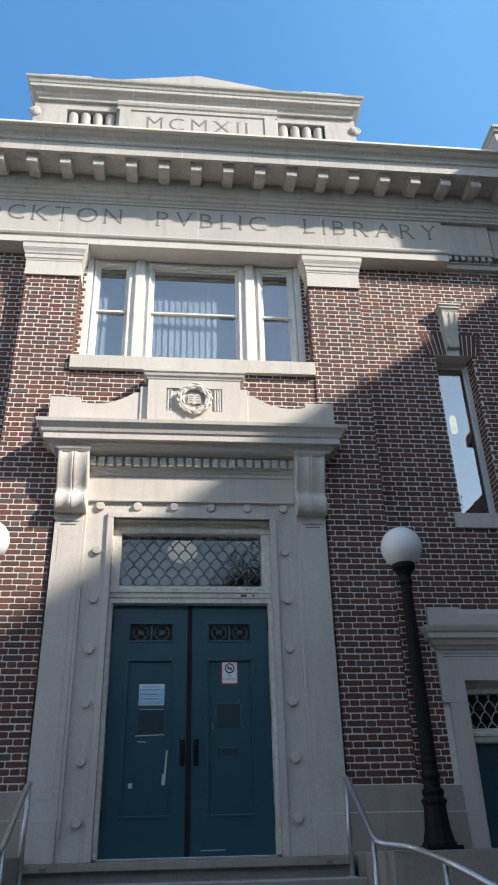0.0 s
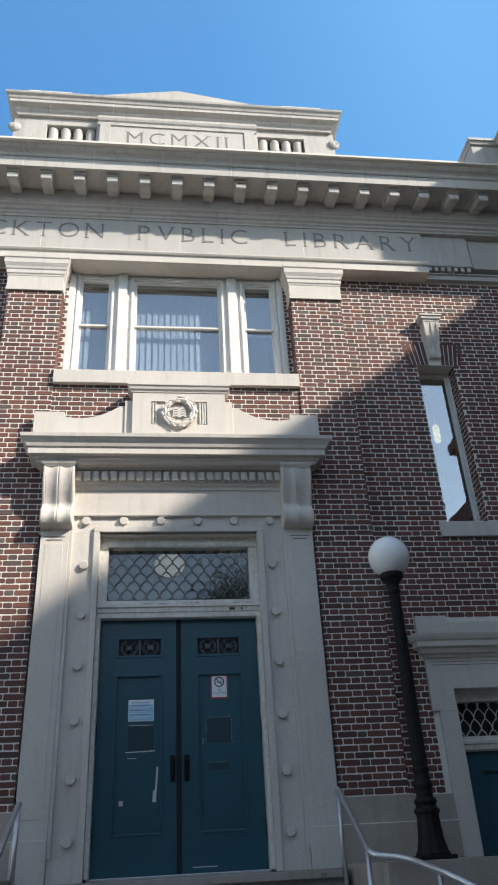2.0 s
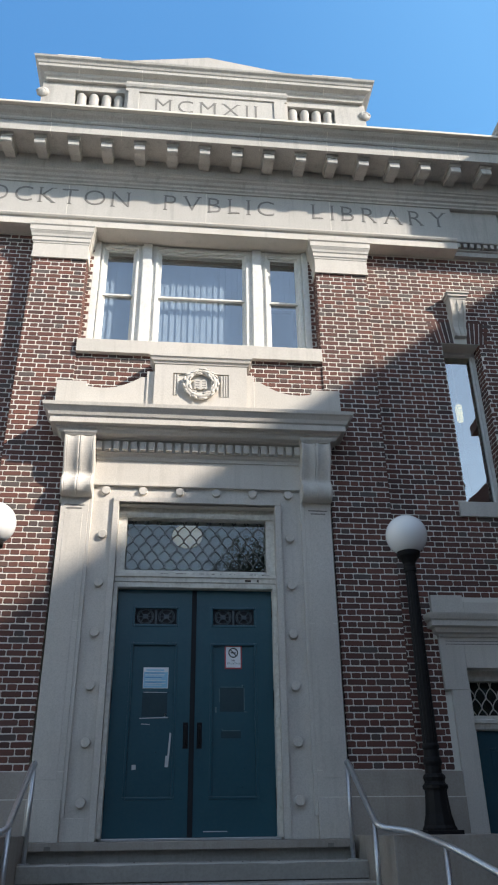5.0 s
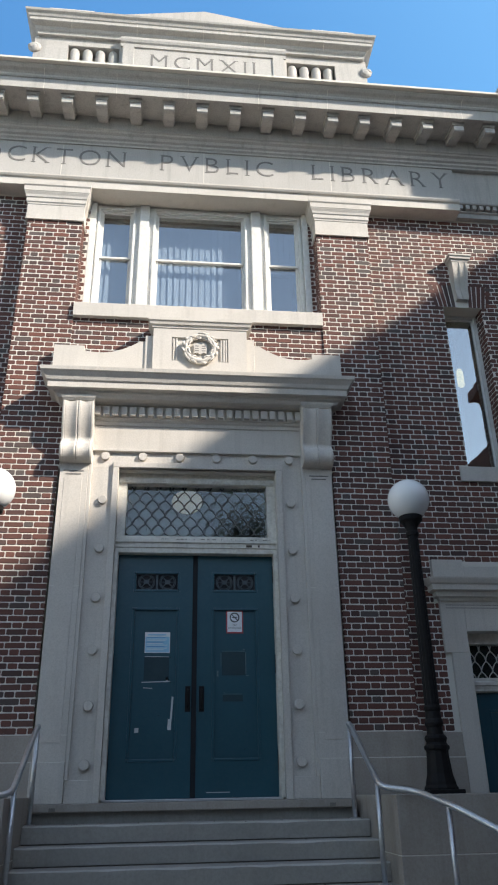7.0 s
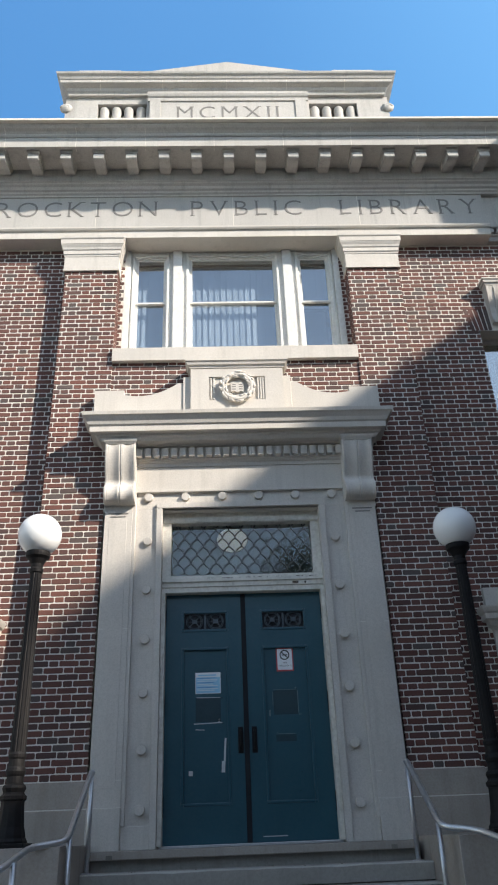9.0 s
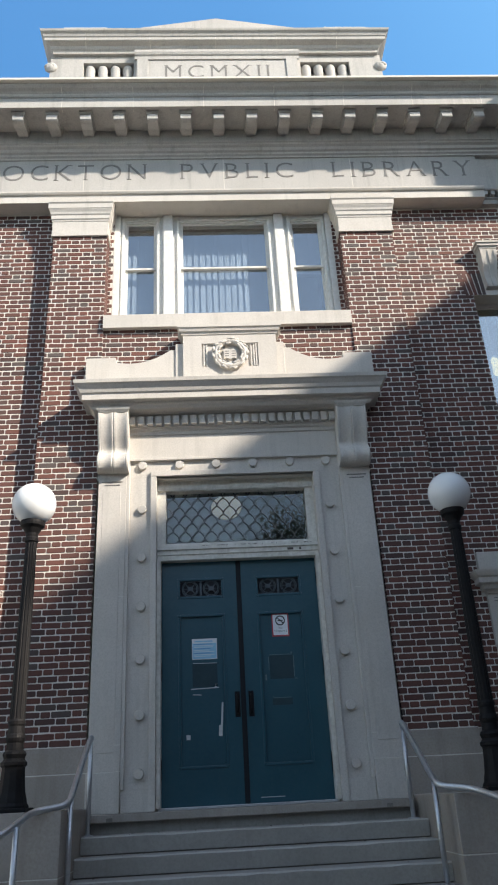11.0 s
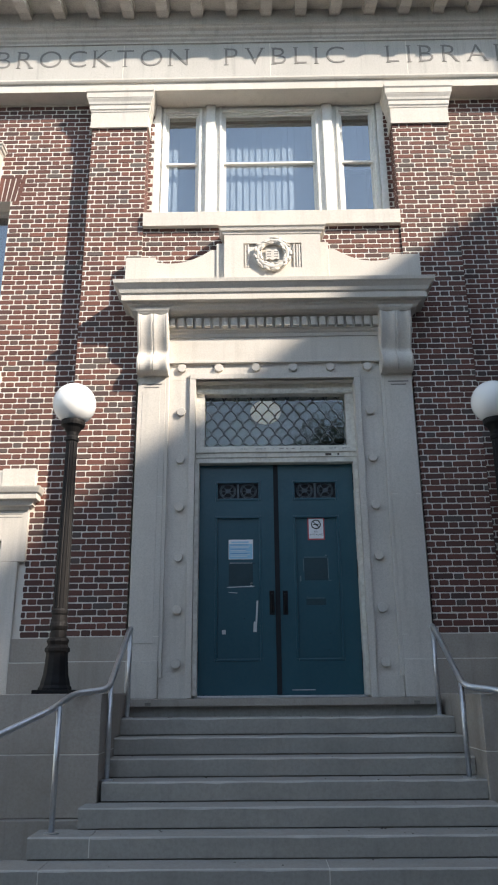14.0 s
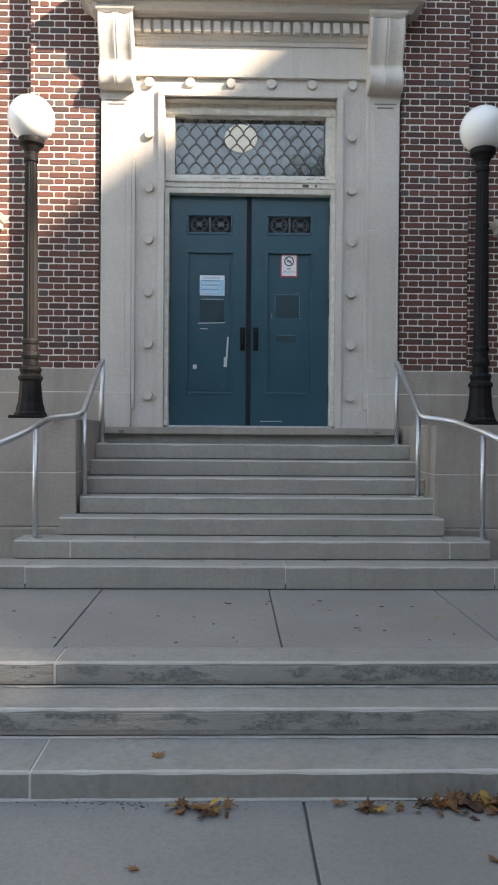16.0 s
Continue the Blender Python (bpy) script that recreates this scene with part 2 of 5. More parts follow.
def azure():
    """Clear sky in the distance, paler to the east."""
    m, nt, p = material("clear_azure_sky", 1.0)
    sep = nt.nodes.new("ShaderNodeSeparateXYZ")
    nt.links.new(coords(nt), sep.inputs["Vector"])
    far = nt.nodes.new("ShaderNodeMapRange")
    far.inputs["From Min"].default_value, far.inputs["From Max"].default_value = -50.0, 55.0
    nt.links.new(sep.outputs["X"], far.inputs["Value"])
    col = ramp(nt, far.outputs["Result"], [(0.0, (0.036, 0.195, 0.50)), (0.55, (0.045, 0.225, 0.55)), (1.0, (0.075, 0.30, 0.66))])
    p.inputs["Base Color"].default_value = (0, 0, 0, 1)
    nt.links.new(col, p.inputs["Emission Color"])
    p.inputs["Emission Strength"].default_value = 1.0
    return m


AZURE = azure()


# ---- mesh helpers ----
def part(name, bm, mat, parent=None, label="", smooth=False, edge=None):
    me = bpy.data.meshes.new(name)
    if isinstance(bm, bmesh.types.BMesh):
        bmesh.ops.recalc_face_normals(bm, faces=bm.faces)
        bm.to_mesh(me)
        bm.free()
    else:
        me.from_pydata(bm[0], [], bm[1])
    me.materials.append(mat)
    if edge is not None:
        me.materials.append(edge)
    if smooth:
        me.polygons.foreach_set("use_smooth", [True] * len(me.polygons))
    ob = new(name, me)
    if parent is not None:
        ob.parent = parent
    if label:
        tagged(ob, label)
    return ob


def thing(name, label, category, group="", kind="", at=(0, 0, 0)):
    ob = new(name)
    ob.location = at
    ob.empty_display_size = 0.1
    return tagged(ob, label, category, group, kind)


def box(bm, x0, x1, y0, y1, z0, z1, bevel=0.0):
    v = [bm.verts.new((x, y, z)) for x in (x0, x1) for y in (y0, y1) for z in (z0, z1)]
    fs = [bm.faces.new([v[i] for i in q]) for q in ((0, 1, 3, 2), (4, 6, 7, 5), (0, 4, 5, 1), (2, 3, 7, 6), (0, 2, 6, 4), (1, 5, 7, 3))]
    if bevel:
        es = list({e for f in fs for e in f.edges})
        bmesh.ops.bevel(bm, geom=es, offset=bevel, segments=2, affect="EDGES", profile=0.6)
    return bm


def boxed(*a, **k):
    return box(bmesh.new(), *a, **k)


def lathe(bm, profile, seg=28, at=(0, 0, 0), square=0):
    """A turned shape from (radius, z) rows."""
    rings = []
    for r, z in profile:
        rings.append([bm.verts.new((at[0] + r * math.cos(2 * math.pi * i / seg), at[1] + r * math.sin(2 * math.pi * i / seg), at[2] + z)) for i in range(seg)])
    for a, b in zip(rings, rings[1:]):
        for i in range(seg):
            j = (i + 1) % seg
            bm.faces.new((a[i], a[j], b[j], b[i]))
    bm.faces.new(rings[0][::-1])
    bm.faces.new(rings[-1])
    return bm


def sweep(bm, profile, path):
    """Runs a moulding profile of (projection, z) rows along a plan path of (x, y); it projects to the right hand of the path."""
    pts = [Vector(p) for p in path]
    normals = []
    for a, b in zip(pts, pts[1:]):
        d = (b - a).normalized()
        normals.append(Vector((d.y, -d.x)))
    outs = []
    for i in range(len(pts)):
        if i == 0:
            outs.append(normals[0])
        elif i == len(pts) - 1:
            outs.append(normals[-1])
        else:
            m = (normals[i - 1] + normals[i]).normalized()
            outs.append(m / max(0.2, m.dot(normals[i])))
    cols = [[bm.verts.new((p.x + o.x * pr, p.y + o.y * pr, z)) for pr, z in profile] for p, o in zip(pts, outs)]
    for a, b in zip(cols, cols[1:]):
        for k in range(len(profile) - 1):
            bm.faces.new((a[k], b[k], b[k + 1], a[k + 1]))
        bm.faces.new((a[-1], b[-1], b[0], a[0]))
    bm.faces.new(cols[0])
    bm.faces.new(cols[-1][::-1])
    return bm


def prism_x(bm, yz, x0, x1):
    """A closed outline in the yz plane drawn out from x0 to x1."""
    a = [bm.verts.new((x0, y, z)) for y, z in yz]
    b = [bm.verts.new((x1, y, z)) for y, z in yz]
    n = len(yz)
    for i in range(n):
        j = (i + 1) % n
        bm.faces.new((a[i], a[j], b[j], b[i]))
    bm.faces.new(a[::-1])
    bm.faces.new(b)
    return bm


def prism_y(bm, xz, y0, y1):
    a = [bm.verts.new((x, y0, z)) for x, z in xz]
    b = [bm.verts.new((x, y1, z)) for x, z in xz]
    n = len(xz)
    for i in range(n):
        j = (i + 1) % n
        bm.faces.new((a[i], a[j], b[j], b[i]))
    bm.faces.new(a[::-1])
    bm.faces.new(b)
    return bm


def tube(bm, pts, r, seg=8, closed=False):
    """A round bar along a polyline."""
    pts = [Vector(p) for p in pts]
    n = len(pts)
    rings = []
    up = None
    for i, p in enumerate(pts):
        a = pts[(i - 1) % n] if closed or i > 0 else p
        b = pts[(i + 1) % n] if closed or i < n - 1 else p
        d = (b - a).normalized()
        if up is None:
            up = d.orthogonal().normalized()
        up = (up - d * up.dot(d)).normalized()
        side = d.cross(up)
        rings.append([bm.verts.new(p + r * (math.cos(2 * math.pi * k / seg) * up + math.sin(2 * math.pi * k / seg) * side)) for k in range(seg)])
    for i in range(n if closed else n - 1):
        a, b = rings[i], rings[(i + 1) % n]
        for k in range(seg):
            j = (k + 1) % seg
            bm.faces.new((a[k], a[j], b[j], b[k]))
    if not closed:
        bm.faces.new(rings[0][::-1])
        bm.faces.new(rings[-1])
    return bm


def arc_round(pts, r=0.06, steps=5):
    """A polyline with its corners rounded."""
    pts = [Vector(p) for p in pts]
    out = [pts[0]]
    for a, b, c in zip(pts, pts[1:], pts[2:]):
        u, w = (a - b), (c - b)
        k = min(r, u.length * 0.45, w.length * 0.45)
        p, q = b + u.normalized() * k, b + w.normalized() * k
        for i in range(steps + 1):
            t = i / steps
            out.append((1 - t) ** 2 * p + 2 * t * (1 - t) * b + t * t * q)
    out.append(pts[-1])
    return out


SERIFS = {"B": "0b0t", "R": "0b0t9b", "K": "0b0t9t9b", "T": "5b", "N": "0b0t9t", "P": "0b0t", "V": "0t9t", "L": "0b0t", "I": "5b5t",
          "A": "0b9b", "Y": "5b0t9t", "M": "0b9b0t9t", "X": "0b9b0t9t"}


def letter_mesh(char, thin, depth):
    """One capital of the built-in font, upright in the xz plane and facing -y, its foot at z = 0."""
    cu = bpy.data.curves.new("letter", "FONT")
    cu.body, cu.size, cu.extrude, cu.offset = char, 1.0, depth, thin
    ob = new("letter", cu)
    bpy.context.view_layer.update()
    me = bpy.data.meshes.new_from_object(ob.evaluated_get(bpy.context.evaluated_depsgraph_get()))
    bpy.data.objects.remove(ob)
    bpy.data.curves.remove(cu)
    bm = bmesh.new()
    bm.from_mesh(me)
    bpy.data.meshes.remove(me)
    bm.transform(Matrix.Rotation(radians(90), 4, "X"))
    return bm


def writing(words, x0, x1, y, z0, z1, mat, parent, depth=0.003, thin=0.0, serif=False, wide=1.0):
    """Separate letters that fill the given width and height."""
    made = []
    cap = letter_mesh("I", thin, depth)
    ch = max(v.co.z for v in cap.verts)
    cap.free()
    sz = (z1 - z0) / ch
    for c in words:
        bm = letter_mesh(c, thin, depth)
        lo, hi = min(v.co.x for v in bm.verts), max(v.co.x for v in bm.verts)
        made.append((c, bm, lo, (hi - lo) * sz * wide))
    gap = ((x1 - x0) - sum(m[3] for m in made)) / max(1, len(made) - 1)
    x = x0
    for c, bm, lo, w in made:
        for v in bm.verts:
            v.co = Vector((x + (v.co.x - lo) * sz * wide, y + v.co.y, z0 + v.co.z * sz))
        h = z1 - z0
        if serif and c in SERIFS:
            for k in range(0, len(SERIFS[c]), 2):
                f, end = int(SERIFS[c][k]), SERIFS[c][k + 1]
                inset = 0.055 * h
                sx = x + (inset if f == 0 else w / 2 if f == 5 else w - inset)
                sw = 0.115 * h
                zz = z0 if end == "b" else z1
                box(bm, sx - sw, sx + sw, y - depth * 0.9, y + depth, zz - 0.016 * h, zz + 0.016 * h)
        part("letter", bm, mat, parent)
        x += w + gap


def rects(x0, x1, z0, z1, holes):
    """The rectangle less its holes, as smaller rectangles."""
    xs = sorted({x0, x1, *(min(max(v, x0), x1) for h in holes for v in h[:2])})
    zs = sorted({z0, z1, *(min(max(v, z0), z1) for h in holes for v in h[2:])})
    out = []
    for a, b in zip(xs, xs[1:]):
        for c, d in zip(zs, zs[1:]):
            mx, mz = (a + b) / 2, (c + d) / 2
            if not any(h[0] < mx < h[1] and h[2] < mz < h[3] for h in holes):
                out.append((a, b, c, d))
    return out


# ---- ground, pavement, steps ----
GROUND, PAVE_Z = -1.703, -1.30
ground = part("ground", boxed(-600, 600, -600, 600, GROUND - 0.6, GROUND - 0.12), GRASS)
tagged(ground, "flat open ground reaching the horizon, toned to bounce warm light", "ground", kind="structure")
tagged(part("backdrop", boxed(-150, 150, 80, 81, -3, 330), AZURE), "clear azure sky far behind the building", "sky", kind="structure")
road = part("road", boxed(-80, 80, -19, -10.5, GROUND - 0.4, GROUND - 0.115), ASPHALT)
tagged(road, "dark grey asphalt street in front of the library", "road", kind="structure")
for y0, y1 in ((-10.5, -10.32), (-19.18, -19.0)):
    tagged(part("kerb", boxed(-80, 80, y0, y1, GROUND - 0.5, GROUND + 0.005, bevel=0.02), STEP), "pale granite kerb beside the asphalt street", "kerb", kind="structure")

sidewalk = thing("pavement", "grey concrete sidewalk flags with dark joints", "pavement", kind="structure")
joints = [-26.0, -23.4, -20.9, -18.3, -15.8, -13.2, -10.7, -8.2, -5.3, -2.4, 0.15, 2.7, 5.2, 7.7, 10.2, 12.8, 15.4, 18, 20.6, 23.2, 26]
part("bedding", boxed(-30, 30, -10.3, -4.94, GROUND - 0.4, GROUND - 0.014), ASPHALT, sidewalk)
for xa, xb in zip(joints, joints[1:]):
    for ya, yb in ((-10.3, -7.6), (-7.6, -4.945)):
        part("flag", boxed(xa + 0.006, xb - 0.006, ya + 0.006, yb - 0.006, GROUND - 0.1, GROUND, bevel=0.006), PAVE, sidewalk)

terrace = thing("terrace_pavement", "grey concrete paving between two flights of steps", "pavement", kind="structure")
part("bedding", boxed(-30, 30, -3.99, -0.2, GROUND - 0.4, PAVE_Z - 0.014), ASPHALT, terrace)
tj = [-30, -11, -8.6, -6.2, -3.6, -1.19, 0.115, 1.42, 3.85, 6.4, 8.8, 11.2, 30]
for xa, xb in zip(tj, tj[1:]):
    part("flag", boxed(xa + 0.005, xb - 0.005, -3.98, -2.1, PAVE_Z - 0.1, PAVE_Z, bevel=0.006), PAVE, terrace)
    part("flag", boxed(xa + 0.005, xb - 0.005, -2.09, -0.25, PAVE_Z - 0.1, PAVE_Z - 0.003, bevel=0.006), PAVE, terrace)


def worn_slab(x0, x1, y0, y1, z0, z1, seed, chip=0.012, cut=0.18):
    """A long stone step with a slightly uneven, worn front edge."""
    rng = random.Random(seed)
    bm = bmesh.new()
    n = max(2, int((x1 - x0) / cut))
    cols = []
    for i in range(n + 1):
        x = x0 + (x1 - x0) * i / n
        w = rng.random()
        e = 0.010 + chip * w * w
        pts = [(y1, z0), (y0 + 0.004 * rng.random(), z0), (y0 + 0.003 * rng.random(), z1 - e), (y0 + e * 0.45, z1 - e * 0.35), (y0 + e * 1.3, z1), (y1, z1)]
        cols.append([bm.verts.new((x, y, z)) for y, z in pts])
    for a, b in zip(cols, cols[1:]):
        for k in range(6):
            j = (k + 1) % 6
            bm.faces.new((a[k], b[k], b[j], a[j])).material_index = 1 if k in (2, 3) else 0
    bm.faces.new(cols[0])
    bm.faces.new(cols[-1][::-1])
    return bm


# lower flight: three broad steps from the sidewalk
lower = thing("lower_steps", "three broad worn grey stone steps up from the sidewalk", "steps", kind="structure")
for k, (yf, top, bottom, cut) in enumerate(((-4.95, -1.576, GROUND - 0.05, (-1.065, 1.9)), (-4.58, -1.433, -1.562, (-3.3, 3.4)), (-4.26, PAVE_Z, -1.419, (-1.12, 2.6)))):
    ends = [-9.0, -4.1, cut[0], cut[1], 4.9, 9.0] if k != 1 else [-9.0, cut[0], cut[1], 9.0]
    for a, b in zip(ends, ends[1:]):
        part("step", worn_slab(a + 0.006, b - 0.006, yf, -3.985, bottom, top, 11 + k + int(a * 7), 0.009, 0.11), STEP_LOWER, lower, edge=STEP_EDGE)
    for x in ends[1:-1]:
        part("pale_joint", boxed(x - 0.012, x + 0.012, yf + 0.004, -3.99, bottom, top - 0.006), STONE_LINE, lower)
    part("pale_bead", worn_slab(-9.0, 9.0, yf - 0.016, yf + 0.01, bottom - 0.014 if k else GROUND, bottom - 0.008 if k else GROUND + 0.008, 40 + k, 0.012, 0.09), PALE_SEAM, lower, "pale mortar bead along the riser foot")
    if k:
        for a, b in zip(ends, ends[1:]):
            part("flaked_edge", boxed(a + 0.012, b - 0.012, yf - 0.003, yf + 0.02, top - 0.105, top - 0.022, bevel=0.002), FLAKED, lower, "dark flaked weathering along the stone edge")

# upper flight: seven steps between the cheek blocks
upper = thing("upper_steps", "seven grey stone entrance steps up to double doors", "steps", kind="structure")
STEPS = []
for i in range(7):
    yf, top = -0.61 - 0.301 * i, -0.185 - 0.155 * i
    half = (1.577, 1.577, 1.572, 1.555)[i] if i < 4 else (1.67, 1.97, 3.1)[i - 4]
    right = (1.648, 1.648, 1.648, 1.70)[i] if i < 4 else half
    STEPS.append((yf, top))
    back = yf + 0.34 if i else 0.0
    if i < 5:
        ends = [-half, right]
    elif i == 5:
        ends = [-half, -1.505, 1.63, half]
    else:
        ends = [-half, -1.79, 0.245, 1.9, half]
    for x in ends[1:-1]:
        part("pale_joint", boxed(x - 0.008, x + 0.008, yf + 0.004, back, top - 0.14, top - 0.005), STONE_LINE, upper)
    for a, b in zip(ends, ends[1:]):
        bottom = top - 0.155 + 0.011 if i < 6 else PAVE_Z + 0.011
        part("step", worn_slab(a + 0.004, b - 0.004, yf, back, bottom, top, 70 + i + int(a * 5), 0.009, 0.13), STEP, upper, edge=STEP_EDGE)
    # dark filling: grime and the shade at the riser foot, in one colour
    part("dark_joint", worn_slab(-half + 0.01, right - 0.01, yf + 0.012, yf + 0.03, bottom - 0.011, bottom, 90 + i, 0.006, 0.09), STEP_ROUGH, upper, "dark joint strip of grime and painted shade along the riser foot")
part("sill_slab", boxed(-1.60, 1.60, -0.30, 0.32, -0.085, -0.012, bevel=0.008), STONE_BASE, upper, "pale stone door sill stained at its ends")
part("sill_riser", boxed(-1.60, 1.60, -0.235, 0.30, -0.19, -0.086), STEP_LOWER, upper, "dark stained stone under the door sill")
part("metal_threshold", boxed(-0.93, 0.93, 0.10, 0.30, -0.011, 0.012, bevel=0.004), STEEL, upper)
for sx in (-1, 1):
    part("rust_stain", boxed(sx * 1.36 - 0.03, sx * 1.36 + 0.03, -0.302, -0.29, -0.08, -0.045), STEP_ROUGH, upper, "dark rust stain on the sill")


# ---- brickwork ----
COURSE, STRETCH, HEAD, GAP = 0.0715, 0.2055, 0.0985, 0.013
BRICK_Z0 = 0.632
_brick_meshes = {}


def brick_shell(w, h, d=0.03, e=0.004):
    """Corners and faces of one brick with blunt corners, its face on y = 0, its middle at the origin."""
    a, b, c = w / 2, h / 2, 0.009
    out = [(-a + c, -b), (a - c, -b), (a, -b + c), (a, b - c), (a - c, b), (-a + c, b), (-a, b - c), (-a, -b + c)]
    vs = [(x, d, z) for x, z in out] + [(x, e, z) for x, z in out]
    vs += [(x * (1 - e / a), 0, z * (1 - e / b)) for x, z in out]
    fs = []
    for k in (0, 8):
        for i in range(8):
            j = (i + 1) % 8
            fs.append((k + i, k + j, k + 8 + j, k + 8 + i))
    fs.append(tuple(range(16, 24)))
    return vs, fs


def brick_mesh(w):
    key = round(w, 2)
    if key not in _brick_meshes:
        vs, fs = brick_shell(key, COURSE - GAP)
        me = bpy.data.meshes.new("brick")
        me.from_pydata(vs, [], fs)
        me.materials.append(BRICK_PIECE)
        _brick_meshes[key] = me
    return _brick_meshes[key]


def lay_bricks(u0, u1, z0, z1, holes=(), shift=0.0, start=BRICK_Z0):
    """Flemish bond over a rectangle less its holes: rows of (u, z, width)."""
    out = []
    row = math.ceil((z0 - start) / COURSE - 0.35)
    period = STRETCH + HEAD + 2 * GAP
    while start + row * COURSE + COURSE * 0.6 < z1:
        zc = start + (row + 0.5) * COURSE
        spans = [(u0, u1)]
        for h in holes:
            if h[2] < zc < h[3]:
                spans = [s for a, b in spans for s in ((a, min(b, h[0])), (max(a, h[1]), b)) if s[1] - s[0] > 0.03]
        first = u0 + shift - period * 2 + (period / 2 if row % 2 else 0.0) + HEAD / 2
        for a, b in spans:
            k = 0
            x = first
            while x < b:
                w = STRETCH if k % 2 == 0 else HEAD
                lo, hi = max(x, a), min(x + w, b)
                if hi - lo > 0.028:
                    out.append(((lo + hi) / 2, zc, hi - lo))
                x += w + GAP
                k += 1
        row += 1
    return out


def mount_bricks(bricks, place, parent, singles, seed, near=lambda u, z: -z):
    """The nearest bricks become pieces, the others one joined part. place: the pose of the wall's face, x along it, -y out of it."""
    rng = random.Random(seed)
    order = sorted(bricks, key=lambda b: -near(b[0], b[1]))
    vs, fs = [], []
    for n, (u, z, w) in enumerate(order):
        m = place @ Matrix.Translation((u, rng.uniform(-0.0016, 0.0016) - 0.0055, z + rng.gauss(0, 0.0012))) @ Matrix.Rotation(rng.gauss(0, 0.006), 4, "Y") @ Matrix.Diagonal((1 + rng.gauss(0, 0.008), 1, 1 + rng.gauss(0, 0.025), 1))
        if n < singles:
            ob = new("brick", brick_mesh(w))
            ob.parent = parent
            ob.matrix_basis = m
        else:
            bv, bf = brick_shell(w, COURSE - GAP)
            base = len(vs)
            vs += [tuple(m @ Vector(v)) for v in bv]
            fs += [tuple(base + i for i in f) for f in bf]
    if vs:
        ob = part("brickwork", (vs, fs), BRICK_MASS, parent, "red-brown bricks in Flemish bond")
        tagged(ob, kind="stuff")


TOP = 7.95
BAY_Y = 0.20
AXIS = 3.785
WIN_H = (AXIS - 0.285, AXIS + 0.285, 3.84, 6.34)
DOOR_H = (AXIS - 0.62, AXIS + 0.62, -1.30, 1.74)


def wall(name, x0, x1, yf, yb, z0, z1, holes, label):
    bm = bmesh.new()
    for a, b, c, d in rects(x0, x1, z0, z1, holes):
        box(bm, a, b, yf, yb, c, d)
    return tagged(part(name, bm, MORTAR), label, "wall", kind="structure")


RED_WALL = "red-brown brick wall in Flemish bond with pale mortar"
wall_piers = []
for n, s in enumerate((-1, 1)):
    a, b = sorted((s * 1.665, s * 2.41))
    wall_piers.append(wall(f"wall_{n + 1}", a, b, 0.0, 0.55, -1.30, TOP, [], RED_WALL + ", projecting pier"))
wall_bays = []
for n, s in enumerate((-1, 1)):
    a, b = sorted((s * 2.405, s * (5.19 if s > 0 else 8.2)))
    holes = [tuple(sorted((s * h[0], s * h[1]))) + h[2:] for h in (WIN_H, DOOR_H)]
    wall_bays.append((wall(f"wall_{n + 3}", a, b, BAY_Y, 0.72, -1.30, TOP, holes, RED_WALL + " with a tall window and a side door"), a, b, holes))
wall_mid = wall("wall_5", -1.665, 1.665, 0.02, 0.55, 3.6, 5.96, [], RED_WALL + " under the upper window")
wall_outer = wall("wall_21", 5.185, 5.97, 0.0, 0.6, -1.30, TOP, [], RED_WALL + ", outer projecting pier")
wall_wing = wall("wall_6", 5.97, 8.2, -0.60, 0.6, -1.30, TOP, [], RED_WALL + " of a projecting wing")


# ---- stone base course ----
for s in (-1, 1):
    for x0, x1, yf in ((1.632, 2.445, 0.0), (2.445, 2.955, BAY_Y), (AXIS + 0.83, 5.14, BAY_Y)):
        a, b = sorted((s * x0, s * x1))
        base = thing("base_course", "pale limestone base course under the brick wall", "stone base", "stone base courses", "structure")
        part("upper_block", boxed(a, b, yf - 0.035, yf + 0.1, 0.372, 0.626, bevel=0.006), STONE_BASE, base)
        part("pale_joint", boxed(a + 0.002, b - 0.002, yf - 0.034, yf + 0.1, 0.618, 0.632), STONE_LINE, base)
        part("pale_joint", boxed(a + 0.002, b - 0.002, yf - 0.058, yf + 0.1, 0.364, 0.374), STONE_LINE, base)
        part("lower_block", boxed(a, b, yf - 0.06, yf + 0.1, -1.30, 0.366, bevel=0.008), STONE_BASE, base)

# ---- cheek blocks beside the steps ----
for s in (-1, 1):
    cheek = thing("stair_pedestal", "smooth buff stone block beside the steps carrying a lamp", "pedestal", "stone blocks beside the steps", "structure")
    inner = 1.65 if s > 0 else 1.578
    a, b = sorted((s * inner, s * 2.74))
    part("upper_stone", boxed(a, b, -1.55, -0.07, -0.43, 0.05 if s < 0 else 0.02, bevel=0.008), STONE_BASE, cheek)
    part("pale_joint", boxed(a + 0.004, b - 0.004, -1.547, -0.08, -0.44, -0.425), STONE_LINE, cheek)
    part("middle_stone", boxed(a, b, -1.552, -0.07, -0.915, -0.436, bevel=0.006), STONE_BASE, cheek)
    a, b = sorted((s * (inner - 0.005), s * 2.82))
    part("foot_stone", boxed(a, b, -1.63, -0.07, PAVE_Z - 0.1, -0.92, bevel=0.008), STONE_BASE, cheek)


# ---- main entablature ----
entab = thing("entablature", "pale limestone entablature with carved inscription and bracketed cornice", "entablature", kind="structure")
LEFT, RIGHT = -8.2, 5.97
run = [(LEFT, 0.0), (3.90, 0.0), (3.90, 0.08), (4.72, 0.08), (RIGHT, 0.08)]
ends = [-6.2, -5.1, -4.02, -2.94, -1.86, -0.78, 0.30, 1.38, 2.46, 3.54]


